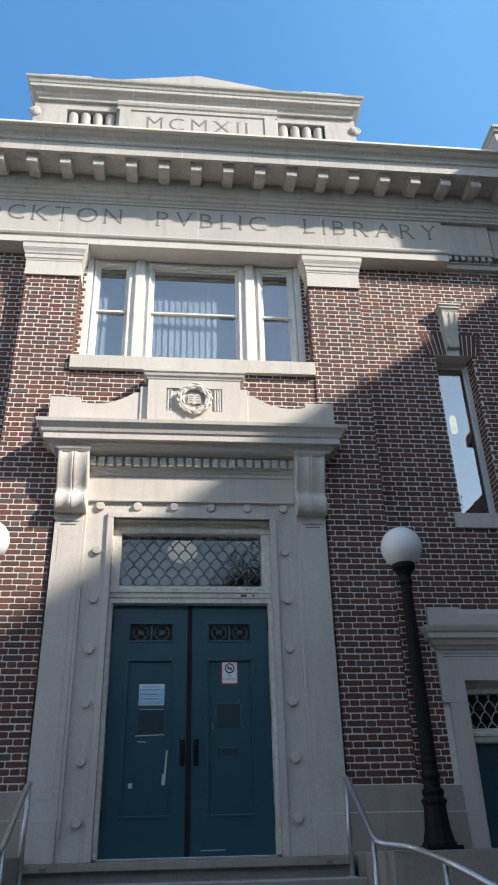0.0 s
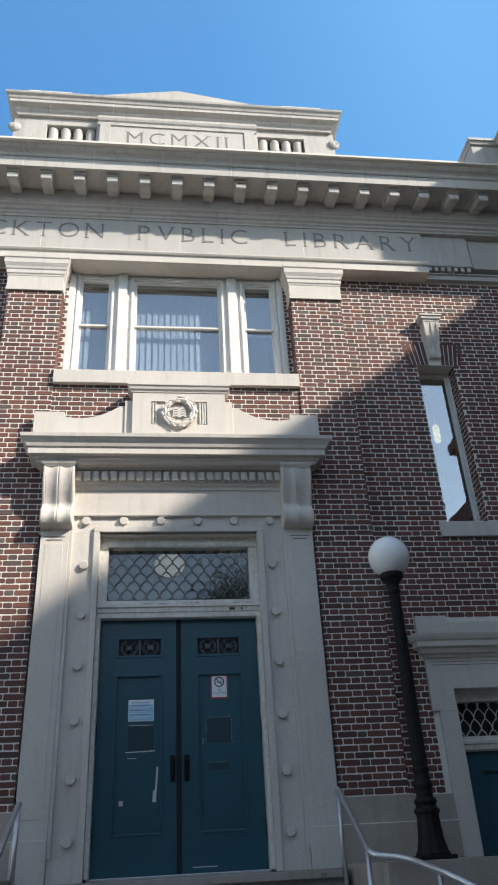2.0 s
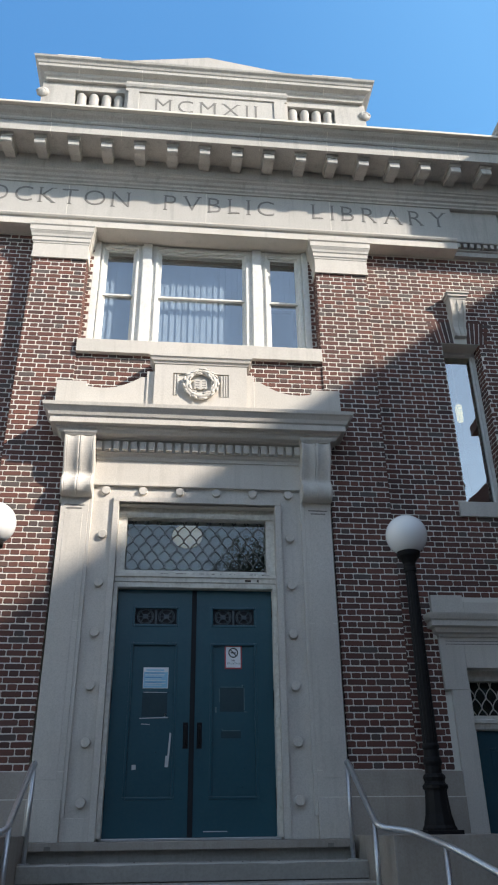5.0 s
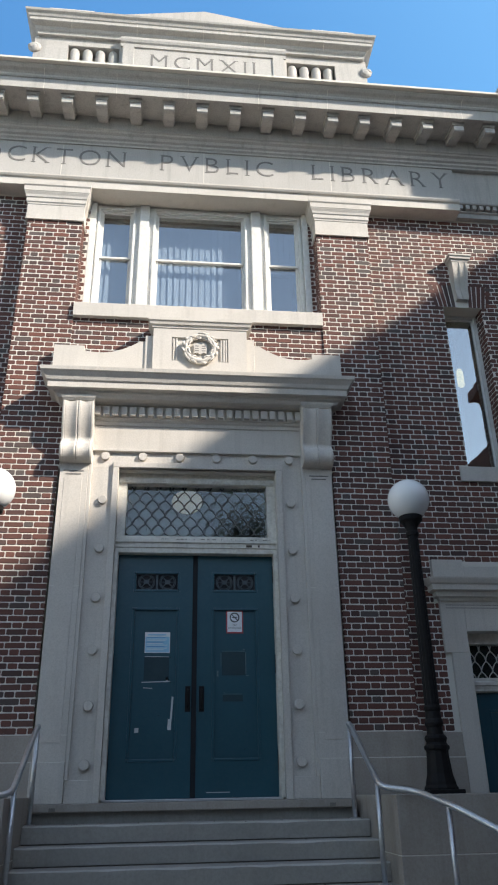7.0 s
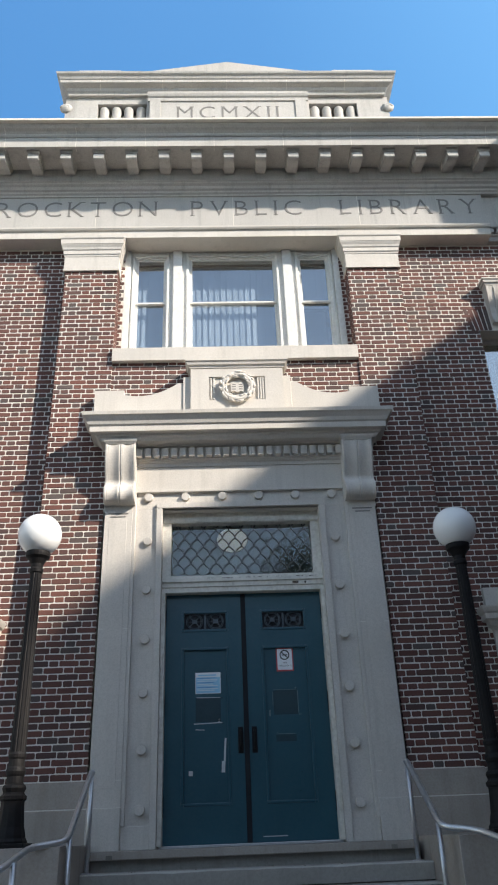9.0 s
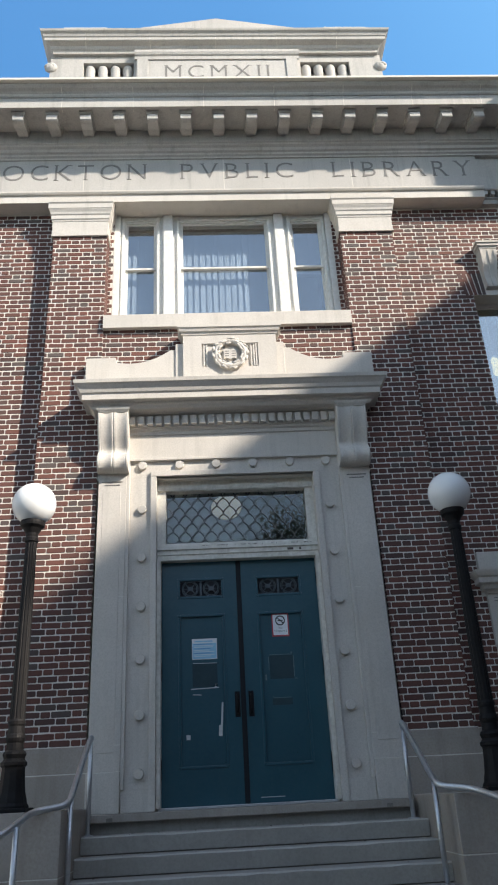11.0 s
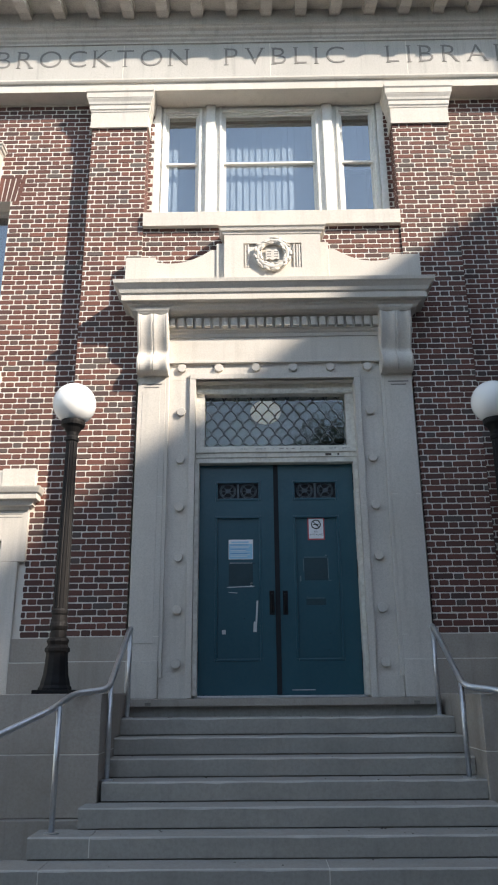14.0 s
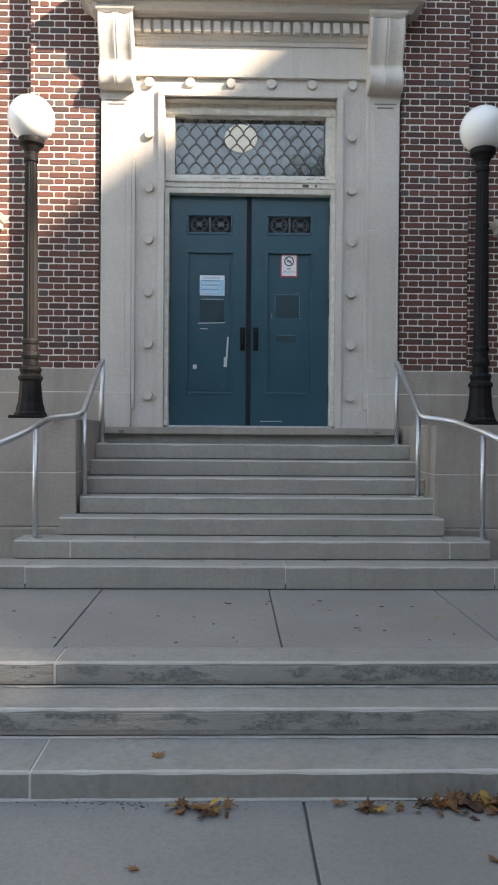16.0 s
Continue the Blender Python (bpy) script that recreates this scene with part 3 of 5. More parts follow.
def straight(profile, x0, x1, y=0.0):
    return sweep(bmesh.new(), profile, [(x0, y), (x1, y)])


ARCH = [(-0.5, 7.95), (0.035, 7.95), (0.035, 8.075), (0.06, 8.085), (0.075, 8.11), (0.075, 8.135), (0.0, 8.145), (-0.5, 8.145)]
part("architrave", straight(ARCH, LEFT, 3.90), STONE, entab)
FR = [(-0.5, 8.146), (0.0, 8.146), (0.0, 8.80), (-0.5, 8.80)]
cuts = [LEFT, -6.1, -4.05, -2.04, 0.03, 1.95, 3.90]
for a, b in zip(cuts, cuts[1:]):
    part("frieze_block", straight(FR, a + 0.002, b - 0.002), STONE_OLD, entab)
for x in cuts[1:-1]:
    part("frieze_joint", boxed(x - 0.005, x + 0.005, -0.0015, 0.3, 8.15, 8.79), STONE_LINE, entab)
# the recessed stretch past the inscription, with its row of small dentils
part("frieze_block", straight([(-0.4, 8.185), (0.0, 8.185), (0.0, 8.80), (-0.4, 8.80)], 3.905, 4.68, 0.05), STONE_OLD, entab)
part("frieze_block", straight([(-0.4, 8.185), (0.0, 8.185), (0.0, 8.80), (-0.4, 8.80)], 4.72, RIGHT, 0.10), STONE_OLD, entab)
part("architrave", straight([(-0.4, 7.95), (0.0, 7.95), (0.0, 8.03), (0.03, 8.04), (0.03, 8.06), (-0.1, 8.065), (-0.4, 8.065)], 3.905, RIGHT, 0.12), STONE_OLD, entab)
part("architrave_cap", straight([(-0.4, 8.145), (0.05, 8.145), (0.06, 8.165), (0.03, 8.183), (-0.4, 8.183)], 3.905, 4.70, 0.08), STONE_OLD, entab)
for k in range(7):
    x = 3.93 + k * 0.108
    part("dentil", boxed(x, x + 0.062, 0.045, 0.3, 8.067, 8.144, bevel=0.004), STONE_OLD, entab)

BED = [(-0.5, 8.801), (0.02, 8.801), (0.02, 8.83), (0.045, 8.85), (0.045, 8.885), (0.075, 8.90), (0.085, 8.945), (0.12, 8.965), (0.13, 8.99), (0.15, 9.0), (0.15, 9.24), (-0.5, 9.24)]
CORONA = [(-0.500, 9.241), (0.540, 9.241), (0.550, 9.225), (0.600, 9.225), (0.600, 9.415), (-0.500, 9.415)]
CYMA = [(-0.500, 9.416), (0.615, 9.416), (0.630, 9.435), (0.635, 9.460), (0.660, 9.485), (0.700, 9.505), (0.735, 9.535), (0.750, 9.575), (0.755, 9.590), (0.775, 9.595), (0.775, 9.630), (-0.500, 9.660)]
WING_RUN = [(LEFT, 0.0), (RIGHT, 0.0), (RIGHT, -0.60), (8.2, -0.60)]
part("bed_moulding", sweep(bmesh.new(), BED, WING_RUN), STONE_OLD, entab)
part("corona", sweep(bmesh.new(), CORONA, WING_RUN), STONE_OLD, entab)
part("cyma", sweep(bmesh.new(), CYMA, WING_RUN), STONE_OLD, entab)
for k in range(-14, 11):
    x = k * 0.486 - 0.02
    bm = prism_x(bmesh.new(), [(0.100, 9.240), (-0.500, 9.240), (-0.500, 9.170), (-0.515, 9.160), (-0.515, 9.085), (-0.500, 9.070), (-0.440, 9.070), (-0.380, 9.085), (-0.280, 9.120), (-0.180, 9.130), (-0.100, 9.110), (-0.050, 9.085), (0.000, 9.085), (0.100, 9.100)], x - 0.078, x + 0.078)
    mod = part("modillion", bm, STONE_OLD, entab)
    part("modillion_cap", prism_x(bmesh.new(), [(0.100, 9.239), (-0.530, 9.239), (-0.528, 9.218), (-0.512, 9.200), (-0.512, 9.188), (0.100, 9.188)], x - 0.096, x + 0.096), STONE_OLD, mod)
for x in (-5.42, -4.4, -3.35, -2.3, -1.27, -0.24, 0.80, 1.83, 2.86, 3.90):
    part("cornice_joint", sweep(bmesh.new(), [(0.5000, 9.230), (0.6025, 9.223), (0.6025, 9.410), (0.6400, 9.460), (0.7000, 9.503), (0.7575, 9.575), (0.7775, 9.631), (0.5000, 9.630)], [(x, 0), (x + 0.008, 0)]), STONE_LINE, entab)

words = thing("inscription", "carved Roman capitals in the limestone frieze", "inscription")
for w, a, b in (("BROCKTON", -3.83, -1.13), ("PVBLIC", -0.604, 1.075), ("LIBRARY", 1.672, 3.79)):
    # thin plates, toned dark in place of the shade of carving
    writing(w, a, b, -0.002, 8.415, 8.705, STONE_CUT_SHADE, words, 0.003, -0.014, True)


# ---- capitals of the piers ----
def pier_capital(x0, x1, yf, group=True):
    cap = thing("pier_capital", "pale limestone moulded capital on a brick pier", "capital", "pier capitals", "structure")
    path = [(x0, yf + 0.35), (x0, yf), (x1, yf), (x1, yf + 0.35)]
    part("neck", sweep(bmesh.new(), [(-0.2, 7.34), (0.034, 7.34), (0.034, 7.37), (0.024, 7.378), (0.024, 7.60), (-0.2, 7.60)], path), STONE, cap)
    part("mouldings", sweep(bmesh.new(), [(-0.2, 7.601), (0.030, 7.601), (0.034, 7.625), (0.046, 7.64), (0.046, 7.70), (0.058, 7.715), (0.064, 7.75), (0.080, 7.785), (0.084, 7.80), (-0.2, 7.80)], path), STONE, cap)
    part("abacus", sweep(bmesh.new(), [(-0.2, 7.801), (0.088, 7.801), (0.088, 7.88), (0.102, 7.90), (0.102, 7.948), (-0.2, 7.948)], path), STONE, cap)


pier_capital(-2.41, -1.675, 0.0)
pier_capital(1.675, 2.41, 0.0)
pier_capital(5.21, 5.95, 0.0)
pier_capital(6.0, 6.8, -0.60)

# ---- attic over the cornice ----
attic = thing("attic_block", "pale limestone attic with dated panel and baluster openings", "attic", kind="structure")
AY = -0.30
bal = [(-2.09, -1.31), (1.31, 2.09)]
bm = bmesh.new()
for a, b, c, d in rects(-2.60, 2.60, 9.50, 10.70, [(l, r, 10.05, 10.55) for l, r in bal]):
    box(bm, a, b, AY, 0.3, c, d)
part("body", bm, STONE_OLD, attic)
for l, r in bal:
    part("opening_back", boxed(l, r, AY + 0.20, 0.25, 10.05, 10.55), STONE_OLD, attic)
    for k in range(4):
        x = l + (k + 0.5) * (r - l) / 4
        bm = lathe(bmesh.new(), [(0.074, 10.05), (0.074, 10.08), (0.058, 10.10), (0.060, 10.16), (0.070, 10.23), (0.076, 10.32), (0.074, 10.42), (0.077, 10.45), (0.080, 10.49), (0.072, 10.525), (0.045, 10.55)], 18, (x, AY + 0.10, 0))
        part("baluster", bm, STONE_OLD, attic, smooth=True)
part("date_panel", boxed(-1.27, 1.27, AY - 0.05, AY, 9.52, 10.80), STONE_OLD, attic)
part("panel_frame", sweep(bmesh.new(), [(0, 9.6), (0.02, 9.6), (0.02, 10.54), (0.0, 10.54)], [(-1.25, AY - 0.05), (-1.08, AY - 0.05)]), STONE_OLD, attic)
part("panel_frame", sweep(bmesh.new(), [(0, 9.6), (0.02, 9.6), (0.02, 10.54), (0.0, 10.54)], [(1.08, AY - 0.05), (1.25, AY - 0.05)]), STONE_OLD, attic)
part("panel_frame", sweep(bmesh.new(), [(0, 10.54), (0.02, 10.54), (0.025, 10.60), (0.045, 10.62), (0.06, 10.66), (0.06, 10.71), (0, 10.72)], [(-1.29, AY - 0.05), (1.29, AY - 0.05)]), STONE_OLD, attic)
AC = [(-0.4, 10.70), (0.03, 10.70), (0.035, 10.75), (0.06, 10.775), (0.075, 10.82), (0.14, 10.85), (0.15, 10.86), (0.15, 10.915), (0.165, 10.93), (0.18, 10.975), (0.21, 11.0), (0.22, 11.035), (-0.4, 11.05)]
part("cornice", sweep(bmesh.new(), AC, [(-2.53, 0.3), (-2.53, AY - 0.02), (2.53, AY - 0.02), (2.53, 0.3)]), STONE_OLD, attic)
part("low_gable", prism_y(bmesh.new(), [(-2.1, 11.04), (2.1, 11.04), (1.75, 11.11), (0.0, 11.43), (-1.75, 11.11)], AY - 0.12, 0.2), STONE_OLD, attic)
for s in (-1, 1):
    a, b = sorted((s * 1.72, s * 2.40))
    part("coping_slab", boxed(a, b, AY - 0.17, 0.1, 11.042, 11.15, bevel=0.006), STONE_LINE, attic)
    bm = bmesh.new()
    prof = []
    for k in range(22):
        t = k / 21 * 3.3 * math.pi
        r = 0.078 * math.exp(-0.16 * t)
        prof.append((s * 2.585 + r * math.cos(t) * s, AY - 0.01, 10.44 + r * math.sin(t)))
    tube(bm, prof, 0.03, 8)
    lathe(bm, [(0.10, -0.03), (0.10, 0.0), (0.05, 0.012), (0.02, 0.03)], 10, (0, 0, 0))
    bm.verts.ensure_lookup_table()
    for v in bm.verts[-40:]:
        v.co = Vector((s * 2.585 + v.co.x, AY - 0.02 - v.co.z, 10.44 + v.co.y))
    part("scroll", bm, STONE_OLD, attic, "carved stone scroll at the side", smooth=True)
    a, b = sorted((s * 2.55, s * 3.05))
    part("scroll_foot", prism_y(bmesh.new(), [(s * 2.55, 9.55), (s * 3.05, 9.55), (s * 3.02, 9.72), (s * 2.86, 9.86), (s * 2.82, 10.1), (s * 2.78, 10.22), (s * 2.55, 10.22)], AY + 0.03, 0.1), STONE_OLD, attic)
for x in (-2.05, -1.05, -0.02, 0.95, 1.9):
    part("cornice_joint", sweep(bmesh.new(), [(0.0, 10.72), (0.152, 10.862), (0.152, 10.915), (0.182, 10.975), (0.222, 11.036), (0.0, 11.036)], [(x, AY - 0.02), (x + 0.007, AY - 0.02)]), STONE_LINE, attic)
# date letters as plates too, carving shade in their tone
writing("MCMXII", -0.815, 0.80, AY - 0.052, 10.145, 10.415, STONE_CUT_SHADE, attic, 0.003, -0.012, True)
part("coping_strip", boxed(LEFT, 5.1, -0.80, 0.6, 9.56, 9.60, bevel=0.005), STONE_LINE, entab)
parapet = part("parapet", boxed(4.70, 8.2, -0.80, 0.55, 9.601, 10.0, bevel=0.01), STONE_OLD, entab)
part("parapet_coping", sweep(bmesh.new(), [(-0.3, 10.001), (0.03, 10.001), (0.05, 10.05), (0.07, 10.06), (0.07, 10.11), (-0.3, 10.13)], [(4.72, 0.4), (4.72, -0.8), (5.16, -0.8), (5.16, -1.38), (8.2, -1.38)]), STONE_OLD, entab)
part("wing_parapet", boxed(5.17, 8.2, -1.38, 0.55, 9.601, 10.0, bevel=0.01), STONE_OLD, entab)

# plain hidden body of the building, and unseen blocks added for shade
roof = part("roof", boxed(-8.2, 8.2, 0.3, 12, 9.2, 9.45), ROOF)
tagged(roof, "flat grey roof behind the cornice", "roof", kind="structure")
# out of view, added so its top edge casts the slanting shadow
shade_block = part("wall_7", boxed(8.0, 15.0, -7.7, 12, -1.7, 9.97, bevel=0.05), BRICK_MASS)
tagged(shade_block, "plain unseen brick block added to shade the front and steps", "wall", kind="structure")
part("cornice", sweep(bmesh.new(), [(-0.2, 9.3), (0.1, 9.3), (0.1, 9.5), (0.3, 9.6), (0.3, 9.9), (-0.2, 9.95)], [(15.0, -7.7), (8.0, -7.7), (8.0, -0.5)][::-1]), BRICK_MASS, shade_block)
# lower unseen block, added to keep sun off the steps
low_shade_block = part("wall_22", boxed(8.0, 15.0, -10.3, -7.7, -1.7, 8.35, bevel=0.05), BRICK_MASS)
tagged(low_shade_block, "plain low unseen brick block added to shade the steps", "wall", kind="structure")
# unseen row added to cut the low sky light on the front
opposite = part("wall_20", boxed(-70, 70, -42, -31, -1.9, 11.0, bevel=0.05), BRICK_MASS)
tagged(opposite, "plain unseen brick row added to block low sky light", "wall", kind="structure")
west = part("wall_8", boxed(-8.7, -8.2, -0.2, 12, -1.7, 9.4), MORTAR)
tagged(west, "plain end wall of the building", "wall", kind="structure")
back = part("wall_9", boxed(-8.2, 8.2, 11.6, 12, -1.7, 9.2), MORTAR)
tagged(back, "plain rear wall of the building", "wall", kind="structure")


# ---- main door surround ----
surround = thing("door_surround", "carved limestone door surround with consoles and hood", "door surround", kind="structure")
for s in (-1, 1):
    a, b = sorted((s * 1.30, s * 1.632))
    strip = part("side_strip", boxed(a, b, -0.055, 0.3, 0.372, 3.72, bevel=0.006), STONE, surround)
    for za, zb, w in ((0.55, 3.46, 0.028),):
        m = s * 1.47
        part("raised_panel", boxed(m - 0.105, m + 0.105, -0.059, -0.05, za, zb, bevel=0.002), STONE, strip)
    part("strip_foot", boxed(a - (0.012 if s < 0 else 0), b + (0.012 if s > 0 else 0), -0.07, 0.3, -0.012, 0.368, bevel=0.008), STONE, surround)
    for zz in (0.366, 0.618, 2.16):
        part("pale_joint", boxed(a, b, -0.0565, 0.0, zz, zz + 0.009), STONE_LINE, surround)
    part("plinth", boxed(*sorted((s * 0.998, s * 1.298)), -0.03, 0.1, -0.011, 0.20, bevel=0.006), STONE, surround)
    for k, zz in enumerate((3.54, 3.50)):
        w = 0.12 - 0.03 * k
        # raised strip, its dark tone drawing a groove's shade
        part("groove", boxed(s * 1.47 - w, s * 1.47 + w, -0.0605, -0.05, zz, zz + 0.012), STONE_CUT_SHADE, strip)
    # architrave round the opening: outer fillet, sunk band, inner fillet
    a, b = sorted((s * 0.995, s * 1.30))
    part("jamb", boxed(a, b, -0.006, 0.3, -0.012, 3.61, bevel=0.0), STONE, surround)
    a, b = sorted((s * 1.262, s * 1.30))
    part("outer_fillet", boxed(a, b, -0.05, 0.1, 0.20, 3.85, bevel=0.006), STONE, surround)
    a, b = sorted((s * 0.945, s * 1.015))
    part("inner_fillet", boxed(a, b, -0.045, 0.3, -0.01, 3.61, bevel=0.006), STONE, surround)
part("lintel", boxed(-1.30, 1.30, -0.006, 0.3, 3.611, 3.849), STONE, surround)
part("inner_fillet", boxed(-1.015, 1.015, -0.0455, 0.1, 3.611, 3.68, bevel=0.006), STONE, surround)
part("outer_fillet", boxed(-1.30, 1.30, -0.0505, 0.1, 3.818, 3.852, bevel=0.006), STONE, surround)


def disc(x, z, parent):
    bm = lathe(bmesh.new(), [(0.053, 0.0), (0.053, 0.034), (0.051, 0.039), (0.046, 0.042)], 24)
    bm.transform(Matrix.Translation((x, -0.005, z)) @ Matrix.Rotation(radians(90), 4, "X"))
    part("disc", bm, STONE, parent)


for x in (-1.115, -0.67, -0.223, 0.223, 0.67, 1.115):
    disc(x, 3.757, surround)
for s in (-1, 1):
    for z in (3.197, 2.613, 2.048, 1.478, 0.906, 0.34):
        disc(s * 1.115, z, surround)
part("frieze", boxed(-1.30, 1.30, -0.035, 0.3, 3.853, 4.16), STONE, surround)
part("bed_moulding", sweep(bmesh.new(), [(-0.2, 4.161), (0.05, 4.161), (0.055, 4.20), (0.075, 4.215), (0.085, 4.235), (0.10, 4.245), (0.10, 4.395), (-0.2, 4.395)], [(-1.27, 0.0), (1.27, 0.0)]), STONE, surround)
for k in range(24):
    x = -1.235 + k * 0.1074
    part("dentil", boxed(x - 0.037, x + 0.037, -0.155, -0.09, 4.258, 4.372, bevel=0.004), STONE, surround)
part("dentil_cap", sweep(bmesh.new(), [(-0.2, 4.396), (0.155, 4.396), (0.165, 4.415), (0.175, 4.42), (0.175, 4.44), (-0.2, 4.44)], [(-1.27, 0.0), (1.27, 0.0)]), STONE, surround)
HOOD = [(-0.4, 4.419), (0.045, 4.419), (0.06, 4.433), (0.075, 4.458), (0.10, 4.473), (0.10, 4.478), (0.105, 4.498), (0.165, 4.503), (0.165, 4.578), (0.185, 4.593), (0.20, 4.633), (0.235, 4.678), (0.255, 4.693), (0.262, 4.738), (-0.4, 4.800)]
part("hood_cornice", sweep(bmesh.new(), HOOD, [(-1.66, 0.2), (-1.66, -0.205), (1.66, -0.205), (1.66, 0.2)]), STONE, surround)


def console(cx, parent):
    """A fluted S-shaped bracket."""
    knots = [(-0.255, 4.41), (-0.275, 4.36), (-0.280, 4.29), (-0.262, 4.19), (-0.222, 4.08), (-0.175, 3.99), (-0.150, 3.93),
             (-0.160, 3.885), (-0.195, 3.845), (-0.222, 3.79), (-0.222, 3.73), (-0.190, 3.675), (-0.140, 3.650), (-0.09, 3.645)]
    curve = []
    for a, b, c, d in zip([knots[0]] + knots, knots, knots[1:], knots[2:] + [knots[-1]]):
        for k in range(3):
            t = k / 3
            curve.append(tuple(0.5 * (2 * b[m] + (c[m] - a[m]) * t + (2 * a[m] - 5 * b[m] + 4 * c[m] - d[m]) * t * t + (3 * b[m] - a[m] - 3 * c[m] + d[m]) * t ** 3) for m in (0, 1)))
    side = [(0.0, 4.44), (-0.245, 4.44)] + curve + [(-0.08, 3.645), (0.0, 3.645)]
    lo, hi = cx - 0.185, cx + 0.185
    # two hollows between a bead pair in the middle and one at each edge
    flute = []
    for k in range(45):
        u = -1 + 2 * k / 44
        m = abs(u)
        if m < 0.17 or m > 0.80:
            w = m / 0.17 if m < 0.17 else (m - 0.80) / 0.20
            deep = 0.008 * abs(math.cos(math.pi * w)) ** 6
        else:
            deep = 0.003 + 0.012 * math.sin(math.pi * (m - 0.17) / 0.63) ** 0.8
        flute.append((0.185 * u, deep))
    bm = bmesh.new()
    cols = []
    for dx, sink in flute:
        cols.append([bm.verts.new((cx + dx, y + (sink if 2 <= i < len(side) - 2 else 0.0), z)) for i, (y, z) in enumerate(side)])
    n = len(side)
    for a, b in zip(cols, cols[1:]):
        for i in range(n):
            j = (i + 1) % n
            bm.faces.new((a[i], a[j], b[j], b[i]))
    bm.faces.new(cols[0][::-1])
    bm.faces.new(cols[-1])
    c = part("console", bm, STONE, parent, "fluted scroll bracket under the hood")
    part("console_cap", sweep(bmesh.new(), [(-0.2, 4.375), (-0.01, 4.375), (0.0, 4.39), (0.012, 4.405), (0.018, 4.42), (0.018, 4.44), (-0.2, 4.44)], [(lo, 0.0), (lo, -0.28), (hi, -0.28), (hi, 0.0)]), STONE, c)


for s in (-1, 1):
    console(s * 1.455, surround)

# blocking course, centre tablet and wreath over the hood
for s in (-1, 1):
    out = [(1.835, 4.70), (1.835, 5.225), (1.46, 5.225), (1.46, 5.155)]
    out += [(1.46 - 0.70 * t / 12, 5.155 - 0.05 * math.sin(math.pi * t / 12 * 0.9) + 0.185 * (t / 12) ** 2.0) for t in range(1, 13)]
    out += [(0.735, 5.315), (0.60, 5.315), (0.60, 4.70)]
    part("shaped_parapet", prism_y(bmesh.new(), [(s * x, z) for x, z in out], -0.15, 0.015), STONE, surround)
    a, b = sorted((s * 0.60, s * 0.70))
    part("tablet_wing", boxed(a, b, -0.17, 0.0, 4.70, 5.400, bevel=0.006), STONE, surround)
bm = bmesh.new()
for a, b, c, d in rects(-0.60, 0.60, 4.70, 5.495, [(-0.36, 0.36, 5.015, 5.365)]):
    box(bm, a, b, -0.22, 0.0, c, d)
tablet = part("tablet", bm, STONE, surround, "limestone tablet with wreath and open book")
part("tablet_back", boxed(-0.37, 0.37, -0.19, 0.0, 5.005, 5.375), STONE, tablet)
for x in (-0.30, -0.335, 0.27, 0.305, 0.335):
    part("flute_bar", boxed(x - 0.01, x + 0.01, -0.212, -0.18, 5.025, 5.355, bevel=0.004), STONE, tablet)
part("tablet_cap", sweep(bmesh.new(), [(-0.2, 5.496), (0.01, 5.496), (0.015, 5.525), (0.035, 5.535), (0.045, 5.575), (0.06, 5.585), (0.06, 5.620), (-0.2, 5.635)], [(-0.61, 0.0), (-0.61, -0.22), (0.61, -0.22), (0.61, 0.0)]), STONE, surround)
rng = random.Random(5)
bm = bmesh.new()
ring = [(0.185 * math.cos(2 * math.pi * k / 40), -0.235, 5.190 + 0.185 * math.sin(2 * math.pi * k / 40)) for k in range(40)]
tube(bm, ring, 0.042, 8, closed=True)
for k in range(66):
    a = 2 * math.pi * k / 66 + rng.uniform(-0.03, 0.03)
    r = 0.185 + rng.choice((-0.032, 0.0, 0.034))
    c = Vector((r * math.cos(a), -0.262 + rng.uniform(-0.008, 0.01), 5.190 + r * math.sin(a)))
    m = Matrix.Translation(c) @ Matrix.Rotation(-a - math.pi / 2 + rng.uniform(-0.5, 0.5), 4, "Y") @ Matrix.Diagonal((0.045, 0.016, 0.019, 1))
    bmesh.ops.create_icosphere(bm, subdivisions=1, radius=1.0, matrix=m)
part("wreath", bm, STONE, tablet, "carved leaf wreath", smooth=True)
part("wreath_field", boxed(-0.15, 0.15, -0.215, -0.18, 5.045, 5.335), STONE, tablet)
for s in (-1, 1):
    bk = [(0.0, 5.105), (s * 0.04, 5.130), (s * 0.08, 5.115), (s * 0.085, 5.255), (s * 0.045, 5.270), (0.0, 5.245)]
    part("book_page", prism_y(bmesh.new(), bk, -0.245, -0.20), STONE, tablet, "carved open book page")
    for k in range(3):
        # carved line drawn by a shade-coloured strip
        part("book_line", boxed(s * 0.018 + (0 if s > 0 else -0.05) + 0.0, s * 0.018 + (0.05 if s > 0 else 0.0), -0.2465, -0.24, 5.150 + k * 0.035, 5.163 + k * 0.035), STONE_CUT_SHADE, tablet)
for x in (-0.61, 0.61):
    part("joint", boxed(x - 0.004, x + 0.004, -0.152, -0.1, 4.8, 5.265), STONE_LINE, surround)


# ---- main double door with its transom ----
DY = 0.20
door = thing("door_1", "closed pair of dark teal panelled doors with transom", "double door", kind="structure")
fr = bmesh.new()
for s in (-1, 1):
    a, b = sorted((s * 0.900, s * 0.9445))
    box(fr, a, b, 0.045, 0.34, 0.012, 2.60, 0.004)
part("jamb_frame", fr, CREAM, door, "chipped cream painted door frame")
bm = bmesh.new()
